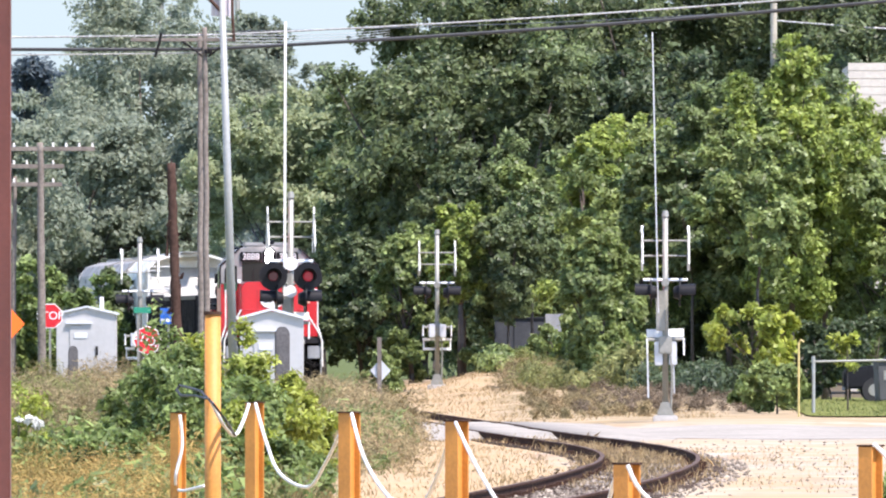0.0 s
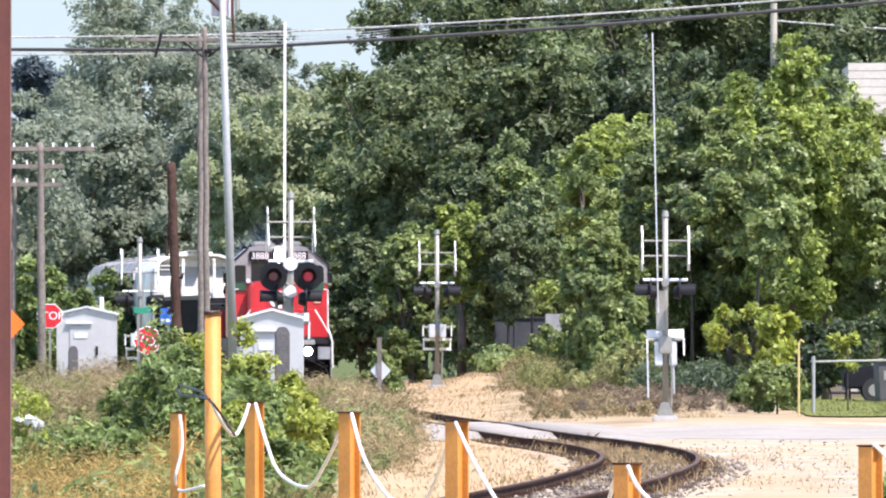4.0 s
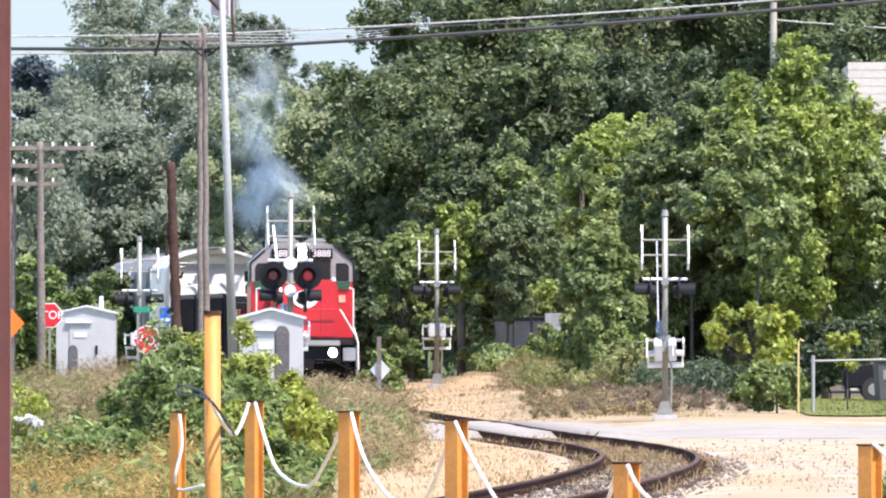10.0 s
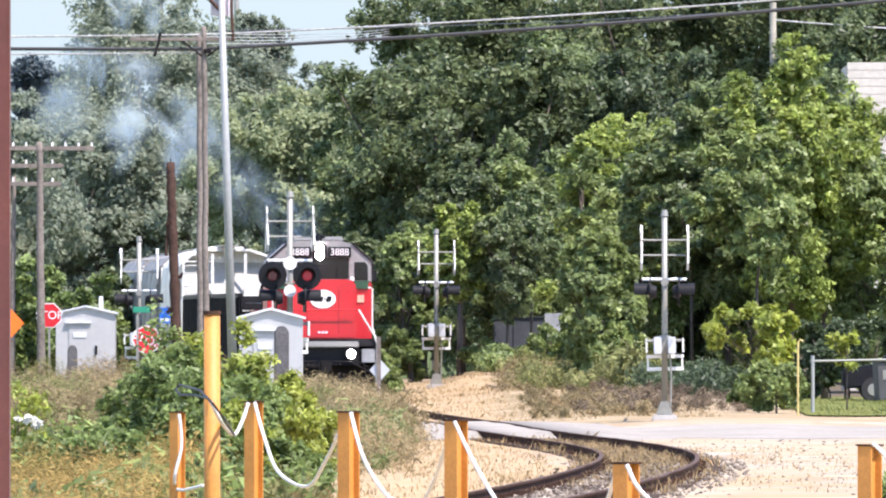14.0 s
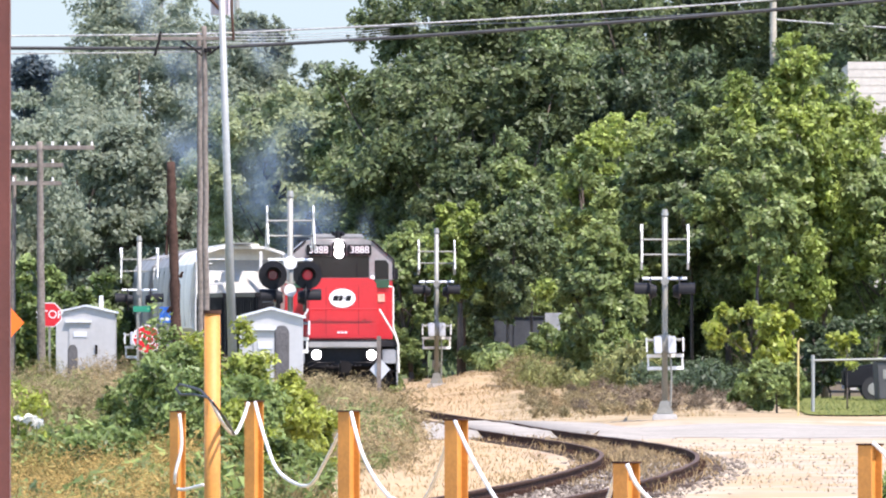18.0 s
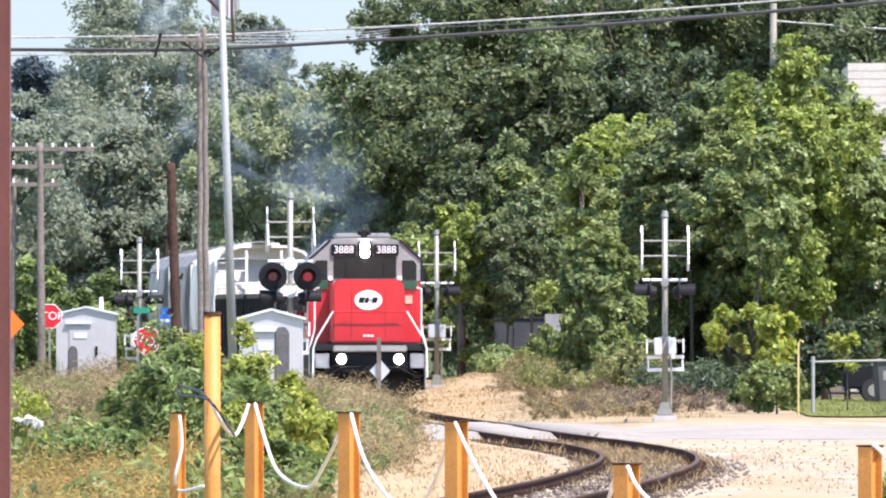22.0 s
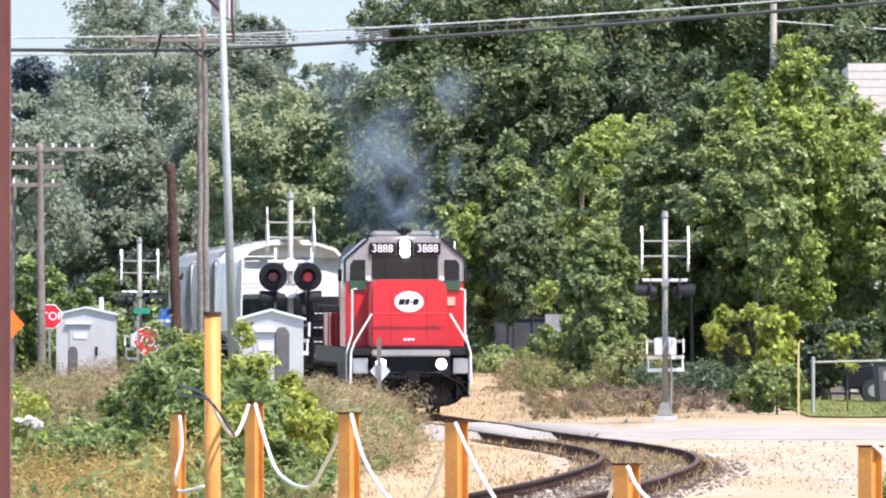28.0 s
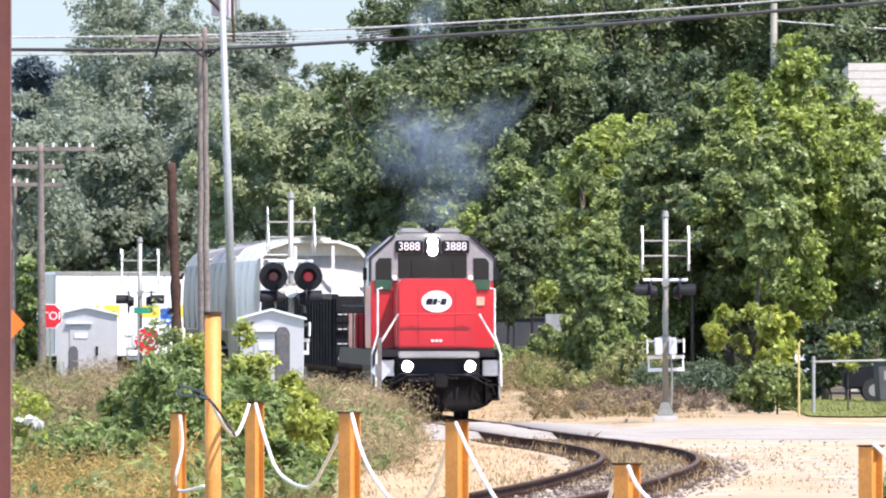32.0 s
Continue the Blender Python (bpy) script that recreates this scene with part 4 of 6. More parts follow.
def coupler(parent, y, s):
    bm = bmesh.new()
    add_box(bm, -0.09, 0.09, min(y, y + s * 0.6), max(y, y + s * 0.6), 0.78, 0.98, 0.02)
    add_box(bm, -0.17, 0.17, min(y + s * 0.6, y + s * 0.95), max(y + s * 0.6, y + s * 0.95), 0.70, 1.05, 0.05)
    part("coupler", bm, M["dark"], parent, "rusty knuckle coupler")


def letters(text, size, at, mat, parent, name="writing", depth=0.004):
    cu = bpy.data.curves.new(name, "FONT")
    cu.body, cu.size, cu.align_x, cu.align_y, cu.extrude = text, size, "CENTER", "CENTER", depth
    tmp = bpy.data.objects.new("tmp", cu)
    scene.collection.objects.link(tmp)
    me = bpy.data.meshes.new_from_object(tmp.evaluated_get(bpy.context.evaluated_depsgraph_get()))
    bpy.data.objects.remove(tmp)
    me.materials.clear()
    me.materials.append(mat)
    ob = new(name, me)
    ob.parent = parent
    ob.matrix_basis = pose(*at, 90)
    return ob


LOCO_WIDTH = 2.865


def locomotive():
    """Origin on the rails below the cab's front; the front looks to -y."""
    ob = thing("locomotive", (0, 0, 0), 0, "red diesel locomotive with grey cab roof and burning headlights", "locomotive")
    # cab: lower red band, grey upper part with cut corners
    part("cab", prism([(-1.5, 1.62), (1.5, 1.62), (1.5, 3.18), (-1.5, 3.18)], 0.0, 2.5, 0.02), M["loco_red"], ob, "red lower cab")
    roof = part("cab_roof", prism([(-1.5, 3.184), (1.5, 3.184), (1.5, 3.72), (0.92, 4.22), (0.6, 4.30), (-0.6, 4.30), (-0.92, 4.22), (-1.5, 3.72)], -0.02, 2.52, 0.015), M["loco_grey"], ob, "weathered grey upper cab and roof")
    part("windscreen", prism([(-0.84, 3.26), (0.84, 3.26), (0.84, 3.83), (-0.84, 3.83)], -0.045, 0.05, 0.02), M["glass"], ob, "dark windscreen")
    for s in (-1, 1):
        w = part("cab_window", prism([(s * 1.0, 3.22), (s * 1.38, 3.22), (s * 1.38, 3.62), (s * 1.30, 3.72), (s * 1.0, 3.72)], -0.05, 0.05, 0.01), M["glass"], ob, "dark front cab window")
        part("wiper", box(s * 0.5 - 0.012, s * 0.5 + 0.012, -0.065, -0.05, 3.3, 3.65), M["black"], ob)
        # dark green strip just below each front window
        part("door_panel", prism([(s * 0.99, 2.98), (s * 1.40, 2.98), (s * 1.40, 3.2), (s * 0.99, 3.2)], -0.05, 0.0, 0.01), M["loco_green"], ob, "dark green panel below the window")
        nb = part("number_board", prism([(s * 0.23, 3.84), (s * 0.90, 3.84), (s * 0.90, 4.13), (s * 0.23, 4.13)], -0.09, 0.0, 0.02), M["black"], ob, "black number board")
        letters("3888", 0.27, (s * 0.57, -0.1, 3.985), M["white"], nb)
        part("rain_gutter", pipe([(s * 0.92, -0.04, 4.24), (s * 1.52, -0.04, 3.73), (s * 1.53, -0.04, 3.2)], 0.025), M["loco_black"], ob)
        part("side_window", box(s * 1.49, s * 1.515, 0.6, 1.9, 3.05, 3.62, 0.01), M["glass"], ob)
        part("marker_light", box(s * 0.93 - 0.06, s * 0.93 + 0.06, -0.08, 0.0, 3.2, 3.32, 0.02), M["white"], ob)
        part("mirror", box(s * 1.62 - 0.05, s * 1.62 + 0.05, 0.5, 0.54, 3.2, 3.5, 0.01), M["black"], ob)
    bm = bmesh.new()
    add_box(bm, -0.2, 0.2, -0.1, 0.0, 3.78, 4.2, 0.04)
    head = part("headlight", bm, M["black"], ob, "twin headlight housing")
    for k in (3.90, 4.09):
        part("headlight_lens", tube((0, -0.13, k), (0, -0.1, k), 0.115, 0.12, 20), M["beam"], head, "burning headlight")
    part("horn", pipe([(-0.14, 0.3, 4.42), (0.0, 0.5, 4.40), (0.14, 0.3, 4.42)], 0.06), M["black"], ob)
    part("beacon", tube((0.0, 0.4, 4.28), (0.0, 0.4, 4.5), 0.09, 0.07), M["black"], ob)
    part("roof_unit", box(-0.75, 0.75, 0.9, 2.2, 4.28, 4.42, 0.05), M["loco_grey"], ob)
    # nose
    nose = part("nose", prism([(-0.96, 1.62), (0.96, 1.62), (0.96, 3.04), (0.9, 3.17), (0.78, 3.24), (-0.78, 3.24), (-0.9, 3.17), (-0.96, 3.04)], -1.75, -0.02, 0.05), M["loco_red"], ob, "red low nose", False)
    bm = bmesh.new()
    add_tube(bm, (0, -1.775, 0), (0, -1.752, 0), 1, 1, 40)
    bmesh.ops.transform(bm, verts=bm.verts, matrix=pose(0, 0, 2.71) @ Matrix.Diagonal((0.365, 1, 0.25, 1)))
    logo = part("emblem", bm, M["white"], nose, "white oval emblem")
    bm = bmesh.new()
    for x, w, h in ((-0.18, 0.075, 0.07), (-0.04, 0.05, 0.07), (0.055, 0.028, 0.02), (0.17, 0.07, 0.07)):
        add_box(bm, x - w, x + w, -1.785, -1.777, 2.71 - h, 2.71 + h, 0.012, Matrix(((1, 0, 0.25, -0.25 * 2.71), (0, 1, 0, 0), (0, 0, 1, 0), (0, 0, 0, 1))))
    part("emblem_bar", bm, M["black"], logo)
    bm = bmesh.new()
    for x in (-0.1, 0.0, 0.1):
        add_box(bm, x - 0.035, x + 0.035, -1.762, -1.752, 1.78, 1.83)
    part("number_bar", bm, M["white"], nose)
    for s in (-1, 1):
        part("nose_door_seam", box(s * 0.45 - 0.004, s * 0.45 + 0.004, -1.758, -1.75, 1.75, 3.0), M["loco_black"], nose)
        part("latch", box(s * 0.62 - 0.05, s * 0.62 + 0.05, -1.77, -1.75, 2.15, 2.19), M["loco_red"], nose)
    part("grab_rail", pipe([(-0.95, -1.9, 2.42), (0.95, -1.9, 2.42)], 0.016), M["loco_red"], ob)
    part("warning_plate", box(1.08, 1.27, -0.03, -0.002, 2.62, 2.82), M["notice"], ob, "small faded notice plate")
    # platform, pilot and steps
    part("platform", box(-1.52, 1.52, -2.45, 13.9, 1.42, 1.6, 0.02), M["loco_black"], ob)
    part("anticlimber", box(-0.98, 0.98, -2.62, -2.45, 1.40, 1.56, 0.03), M["loco_grey"], ob, "grey anticlimber beam")
    part("pilot", prism([(-1.0, 0.62), (-0.6, 0.5), (0.6, 0.5), (1.0, 0.62), (1.0, 1.42), (-1.0, 1.42)], -2.42, -2.3, 0.01), M["black"], ob, "black pilot plate")
    for s in (-1, 1):
        bm = bmesh.new()
        cols = []
        for k in range(7):
            u = k / 6
            x, y = s * 1.38 * u, -2.95 + 0.55 * u ** 1.6
            low = 0.16 + 0.05 * u + 0.28 * u ** 6
            cols.append([bm.verts.new((x, y + 0.16 * math.sin(math.pi * q / 4), low + (0.92 - low) * q / 4)) for q in range(5)])
        for a, b in zip(cols, cols[1:]):
            for q in range(4):
                bm.faces.new((a[q], b[q], b[q + 1], a[q + 1]))
        bmesh.ops.solidify(bm, geom=list(bm.faces), thickness=0.03)
        part("plough_wing", bm, M["dark"], ob, "sooty steel snow plough wing", True)
        for x in (0.45, 0.8, 1.15):
            part("plough_rib", box(s * x - 0.015, s * x + 0.015, -2.62, -2.4, 0.35, 0.9, 0.005), M["dark"], ob)
        part("uncoupling_rod", pipe([(s * 0.25, -2.72, 1.02), (s * 0.75, -2.74, 1.0), (s * 1.3, -2.66, 0.72), (s * 1.36, -2.66, 0.55)], 0.018), M["dark"], ob)
    for s in (-1, 1):
        lamp = part("ditch_light", tube((s * 0.76, -2.62, 1.22), (s * 0.76, -2.42, 1.22), 0.17, 0.15, 18), M["black"], ob, "ditch light housing")
        part("ditch_lens", tube((s * 0.76, -2.65, 1.22), (s * 0.76, -2.622, 1.22), 0.12, 0.12, 18), M["beam"], lamp, "burning ditch light")
        st = part("step_well", box(s * 1.48 - 0.02, s * 1.48 + 0.02, -2.4, -1.6, 0.42, 1.42, 0.01), M["step_grey"], ob)
        part("step_back", box(min(s * 0.98, s * 1.5), max(s * 0.98, s * 1.5), -1.62, -1.58, 0.42, 1.42), M["dark"], ob)
        for k in (0.45, 0.77, 1.09):
            part("step", box(min(s * 1.0, s * 1.5), max(s * 1.0, s * 1.5), -2.4, -1.62, k, k + 0.04, 0.008), M["dark"], ob)
        part("step_light_panel", box(min(s * 1.06, s * 1.46), max(s * 1.06, s * 1.46), -2.46, -2.42, 0.98, 1.36, 0.02), M["step_grey"], ob, "grey step panel")
        part("handrail", pipe([(s * 0.98, -2.5, 2.42), (s * 1.42, -2.5, 1.72), (s * 1.50, -2.5, 1.5), (s * 1.52, -2.5, 0.75)], 0.026), M["rail_white"], ob, "white end handrail")
        part("handrail", pipe([(s * 1.30, -1.55, 3.02), (s * 1.42, -1.55, 3.0), (s * 1.42, -1.55, 1.95), (s * 1.56, -1.6, 1.5), (s * 1.56, -1.62, 0.8)], 0.026), M["rail_white"], ob, "white step handrail")
        part("cut_lever", pipe([(s * 0.2, -2.7, 0.95), (s * 0.9, -2.66, 1.05), (s * 1.25, -2.6, 0.85)], 0.016), M["dark"], ob)
        for x in (0.32, 0.45):
            part("air_hose", pipe([(s * x, -2.44, 0.95), (s * x, -2.72, 0.78), (s * (x - 0.05), -2.75, 0.45)], 0.03), M["black"], ob)
        part("walkway_box", box(min(s * 1.0, s * 1.48), max(s * 1.0, s * 1.48), 7.4, 10.6, 1.6, 2.42, 0.03), M["loco_red"], ob, "red equipment box on the walkway")
        part("side_sill", box(s * 1.5, s * 1.54, -1.5, 13.8, 1.22, 1.45, 0.01), M["loco_black"], ob)
        posts = [(s * 1.5, y, 1.6) for y in (3.2, 5.6, 8.0, 10.4, 12.8)]
        for p in posts:
            part("stanchion", tube(p, (p[0], p[1], 2.6), 0.016), M["loco_black"], ob)
        part("side_rail", pipe([(s * 1.5, 2.6, 2.6), (s * 1.5, 13.0, 2.6)], 0.016), M["loco_black"], ob)
    coupler(ob, -2.4, -1)
    coupler(ob, 13.9, 1)
    hood = part("long_hood", prism([(-0.95, 1.6), (0.95, 1.6), (0.95, 3.75), (0.75, 4.1), (-0.75, 4.1), (-0.95, 3.75)], 2.6, 13.2, 0.03), M["loco_black"], ob, "dull black engine hood")
    for y in (4.0, 6.0, 8.0, 10.0, 12.0):
        for s in (-1, 1):
            part("hood_door", box(min(s * 0.95, s * 0.97), max(s * 0.95, s * 0.97), y - 0.8, y + 0.8, 1.8, 3.4, 0.01), M["loco_black"], hood)
    part("exhaust_stack", box(-0.25, 0.25, 6.2, 6.9, 4.08, 4.35, 0.03), M["dark"], hood)
    for y in (9.2, 11.2):
        part("radiator_fan", tube((0, y, 4.08), (0, y, 4.28), 0.62, 0.6, 24), M["dark"], hood)
    part("fuel_tank", prism([(-1.25, 0.55), (-1.05, 0.38), (1.05, 0.38), (1.25, 0.55), (1.3, 1.25), (-1.3, 1.25)], 3.6, 7.6, 0.02), M["loco_black"], ob)
    bogie(ob, 0.6, 2.74)
    bogie(ob, 10.9, 2.74)
    for o in ob.children_recursive:                 # built 3.0 m wide, then narrowed to fit the camera's view
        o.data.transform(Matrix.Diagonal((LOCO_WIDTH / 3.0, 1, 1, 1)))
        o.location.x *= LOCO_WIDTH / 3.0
    return ob


HOPPER_TOP = 4.47


def hopper_car(name, paint, label):
    """A covered hopper with curved sides; origin on the rails at its front coupler, the front looks to -y."""
    ob = thing(name, (0, 0, 0), 0, label, "freight car", "hopper cars")
    L = 17.0
    side = [(-0.55, 1.05), (-1.35, 1.75)]
    for k in range(9):
        a = k / 8
        side.append((-1.62 + 0.14 * (abs(a - 0.45) * 1.6) ** 2, 1.9 + 2.05 * a))
    side += [(-1.25, 4.32), (-0.7, 4.5)]
    outline = side + [(-x, z) for x, z in side[::-1]]
    part("hopper_body", prism(outline, 1.9, L - 1.9, 0.0), paint, ob, "curved hopper body", False)
    end = [(-1.5, 2.95), (1.5, 2.95), (1.58, 3.5), (1.5, 3.95), (1.22, 4.3), (0.7, 4.47), (-0.7, 4.47), (-1.22, 4.3), (-1.5, 3.95), (-1.58, 3.5)]
    for s, y in ((-1, 0.75), (1, L - 0.75)):
        a, b = (y, 1.9) if s < 0 else (L - 1.9, y)
        part("end_hood", prism(end, 1.75 if s < 0 else L - 1.9, 1.9 if s < 0 else L - 1.75, 0.0), paint, ob, "pale vertical end wall")
        part("roof_hood", prism([(-1.5, 4.02), (-1.24, 4.34), (-0.7, 4.52), (0.7, 4.52), (1.24, 4.34), (1.5, 4.02), (1.42, 4.0), (1.18, 4.27), (0.68, 4.44), (-0.68, 4.44), (-1.18, 4.27), (-1.42, 4.0)], max(a, 1.12), min(b, L - 1.12)), paint, ob, "rounded roof overhang")
        bm = bmesh.new()
        y2 = 1.74 if s < 0 else L - 1.74
        v = [bm.verts.new(p) for p in ((-1.48, y, 2.98), (1.48, y, 2.98), (1.45, y2, 4.08), (-1.45, y2, 4.08))]
        bm.faces.new(v)
        bmesh.ops.solidify(bm, geom=list(bm.faces), thickness=0.04)
        part("slope_panel", bm, paint, ob, "bright sloping end sheet")
        bm = bmesh.new()
        y1 = 1.95 if s < 0 else L - 1.95
        v = [bm.verts.new(p) for p in ((-1.45, y, 2.94), (1.45, y, 2.94), (1.2, y1 - s * 0.6, 1.4), (-1.2, y1 - s * 0.6, 1.4))]
        bm.faces.new(v)
        bmesh.ops.solidify(bm, geom=list(bm.faces), thickness=0.03)
        # dark colour stands in for the shade under the end ledge
        part("slope_sheet", bm, M["dark"], ob)
        for x in (-1.45, 1.45, -0.6, 0.6):
            part("end_post", box(x - 0.06, x + 0.06, y - 0.06, y + 0.06, 1.2, 2.95, 0.01), paint if abs(x) > 1 else M["dark"], ob)
        for x in (-1.44, -0.52, 0.52, 1.44):
            part("end_stanchion", box(x - 0.045, x + 0.045, y - 0.05, y + 0.04, 2.95, 4.0 if x < -1 else (3.5 if x > 1 else 4.36), 0.01), M["rail_white"], ob)
        for k in (3.32, 3.72, 4.1):
            part("grab_iron", pipe([(-1.42, y - s * -0.06, k), (-0.54, y - s * -0.06, k)], 0.018), M["rail_white"], ob)
        part("end_ledge", box(-1.5, 1.5, y - 0.08, y + 0.08, 2.9, 3.0, 0.015), paint, ob)
        part("end_sill", box(-1.5, 1.5, y - 0.1, y + 0.12, 1.02, 1.3, 0.02), M["dark"], ob)
        for k in range(8):
            part("ladder_rung", pipe([(s * -1.0 if s > 0 else -1.38, y + s * 0.1, 1.45 + 0.36 * k), (s * -1.4 if s > 0 else -0.98, y + s * 0.1, 1.45 + 0.36 * k)], 0.014), M["rail_white"], ob)
        if s > 0:
            part("brake_wheel", tube((0.7, y + 0.12, 3.2), (0.7, y + 0.16, 3.2), 0.28, 0.28, 20), M["galv"], ob)
        coupler(ob, y, s)
    for k in range(4):
        y = 2.3 + k * (L - 4.6) / 3
        for s in (-1, 1):
            part("side_seam", pipe([(s * 1.6, y, 1.95), (s * 1.62, y, 2.8), (s * 1.54, y, 3.8), (s * 1.24, y, 4.33)], 0.025), paint, ob)
    part("running_board", box(-0.3, 0.3, 0.6, L - 0.6, 4.6, 4.64), M["galv"], ob, "steel roof walkway")
    part("hatch_trough", box(-0.55, 0.55, 2.4, L - 2.4, 4.48, 4.6, 0.02), paint, ob)
    for k in range(5):
        y = 3.2 + k * (L - 6.4) / 4
        part("hopper_chute", prism([(-0.3, 0.35), (0.3, 0.35), (1.1, 1.5), (-1.1, 1.5)], y - 1.1, y + 1.1, 0.0), paint, ob)
    part("centre_sill", box(-0.3, 0.3, 0.6, L - 0.6, 0.95, 1.2), M["dark"], ob)
    bogie(ob, 2.6, 1.78, 0.42)
    bogie(ob, L - 2.6, 1.78, 0.42)
    for o in ob.children_recursive:                 # built 4.64 m high over the rails, then lowered to fit the camera's view
        o.data.transform(Matrix.Diagonal((1, 1, HOPPER_TOP / 4.64, 1)))
    return ob


def gondola(label):
    """A low black open car; origin at its front coupler, the front looks to -y."""
    ob = thing("gondola_car", (0, 0, 0), 0, label, "freight car", "gondola cars")
    L = 19.6
    for s in (-1, 1):
        part("side_wall", box(s * 1.44 - 0.04, s * 1.44 + 0.04, 0.8, L - 0.8, 1.1, 2.75, 0.01), M["loco_black"], ob)
        part("top_chord", box(s * 1.46 - 0.08, s * 1.46 + 0.08, 0.75, L - 0.75, 2.75, 2.88, 0.02), M["loco_black"], ob)
        for k in range(13):
            y = 1.2 + k * (L - 2.4) / 12
            part("side_post", box(s * 1.52 - 0.05, s * 1.52 + 0.05, y - 0.09, y + 0.09, 1.1, 2.75, 0.01), M["loco_black"], ob)
        y = 0.8 if s < 0 else L - 0.8
        part("end_wall", box(-1.44, 1.44, y - 0.05, y + 0.05, 1.05, 2.8, 0.01), M["loco_black"], ob)
        for k in (1.5, 2.0, 2.5):
            part("end_rib", box(-1.44, 1.44, min(y, y + s * 0.1), max(y, y + s * 0.1), k - 0.06, k + 0.06), M["loco_black"], ob)
        for k in range(4):
            part("ladder_rung", pipe([(-1.4, y + s * 0.14, 1.3 + 0.36 * k), (-1.05, y + s * 0.14, 1.3 + 0.36 * k)], 0.014), M["rail_white"], ob)
        coupler(ob, y, s)
    part("floor", box(-1.42, 1.42, 0.8, L - 0.8, 1.0, 1.12), M["rust"], ob)
    part("centre_sill", box(-0.3, 0.3, 0.5, L - 0.5, 0.75, 1.0), M["dark"], ob)
    bogie(ob, 2.6, 1.78, 0.42)
    bogie(ob, L - 2.6, 1.78, 0.42)
    return ob


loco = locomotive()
gondola_a = gondola("low black open gondola car behind the locomotive")
gondola_b = gondola("low black open gondola car ahead of the hoppers")
hopper_a = hopper_car("hopper_car", M["hopper"], "off-white covered hopper car with curved sides behind the locomotive")
hopper_c = hopper_car("hopper_car", M["hopper_grey"], "grey covered hopper car in the middle of the train, darkened for shading")
hopper_b = hopper_car("hopper_car", M["hopper_grey"], "weathered grey covered hopper car at the train's end, darkened for shading")

# ---- poles and wires ----


def wood_pole(x, y, top, r, mat, lean, label, knots=0.06):
    base = ground_z(x, y)
    ob = thing("utility_pole", (x, y, base), 0, label, "utility pole")
    h = top - base
    n = 30
    bm = sweep([(lean * k / n + 0.02 * noise.noise((k * 0.28, x, 0)), 0, h * k / n - (0.5 if k == 0 else 0)) for k in range(n + 1)],
               [r * (1.15 - 0.35 * k / n) * (1 + knots * noise.noise((k * 0.9, x * 3, 5))) for k in range(n + 1)], 12)
    part("shaft", bm, mat, ob, smooth=True)
    return ob


pole = wood_pole(-5.400, 297.1, 8.959, 0.072, M["pole_wood"], -0.045, "weathered wooden utility pole with crossarm beside the crossing")
part("crossarm", box(-1.75, 0.6, -0.05, 0.05, 8.80, 8.88, 0.01), M["pole_wood"], pole)
part("crossarm_brace", pipe([(-0.55, -0.06, 8.80), (-0.36, -0.06, 8.66), (-0.1, -0.06, 8.45)], 0.022), M["dark"], pole)
part("crossarm_brace", pipe([(0.45, -0.06, 8.80), (0.3, -0.06, 8.66), (0.02, -0.06, 8.45)], 0.022), M["dark"], pole)
part("cable_hanger", pipe([(-1.05, -0.06, 9.0), (-1.08, -0.06, 8.8), (-1.17, -0.06, 8.5), (-1.19, -0.06, 8.44)], 0.03), M["dark"], pole, "dark steel cable hanger")
for x in (0.12, 0.2):
    part("pole_clamp", tube((x - 0.13, -0.08, 8.52), (x - 0.13, -0.08, 8.62), 0.05, 0.05, 10), M["dark"], pole)
for x in (-1.6, -1.1, 0.25, 0.65):
    part("insulator", tube((x - 0.05, 0, 8.88), (x - 0.05, 0, 8.96), 0.03, 0.02), M["galv"], pole)
second = wood_pole(-5.667, 304.2, 8.99, 0.072, M["pole_wood"], -0.03, "slim weathered wooden pole standing against its neighbour")
broken = wood_pole(-6.02, 297.1, 5.859, 0.12, M["pole_dark"], -0.2, "broken dark brown pole stump with splintered top", 0.35)
part("splinter", tube((-0.3, 0, 3.9), (-0.24, 0, 5.1), 0.04, 0.01, 6), M["pole_dark"], broken)
for x, a, b in ((-0.27, 5.3, 6.02), (-0.2, 5.5, 6.12), (-0.13, 5.4, 5.96)):
    part("splinter", tube((x + 0.02, 0, a), (x, 0, b), 0.05, 0.012, 6), M["pole_dark"], broken)
for x, z in ((-0.26, 2.6), (0.02, 3.4), (-0.28, 4.6)):
    part("knot", tube((x, -0.05, z), (x + 0.06, -0.12, z + 0.12), 0.05, 0.02, 6), M["pole_dark"], broken)
telegraph = wood_pole(-11.03, 357.3, 7.223, 0.11, M["pole_wood"], -0.05, "old wooden telegraph pole with three crossarms")
for z, a, b in ((7.068, -0.9, 1.45), (6.587, -0.9, 0.6), (6.089, -0.9, 0.55)):
    part("crossarm", box(a, b, -0.05, 0.05, z - 0.21, z - 0.09, 0.01), M["pole_wood"], telegraph)
    x = a + 0.12
    while x < b:
        part("insulator", tube((x, 0, z - 0.09), (x, 0, z + 0.02), 0.035, 0.022, 8), M["rail_white"], telegraph)
        x += 0.36
slim = wood_pole(-11.86, 358.0, 6.3, 0.07, M["pole_wood"], 0.06, "slim old wooden pole behind the painted column")
lamp = thing("street_lamp", (-4.245, 265.3, ground_z(-4.245, 265.3)), 0, "tall pale grey metal street lamp pole", "street lamp")
part("lamp_post", tube((0, 0, -0.2), (-0.31, 0, 9.9), 0.10, 0.06, 14), M["lamp_pole"], lamp, smooth=True)
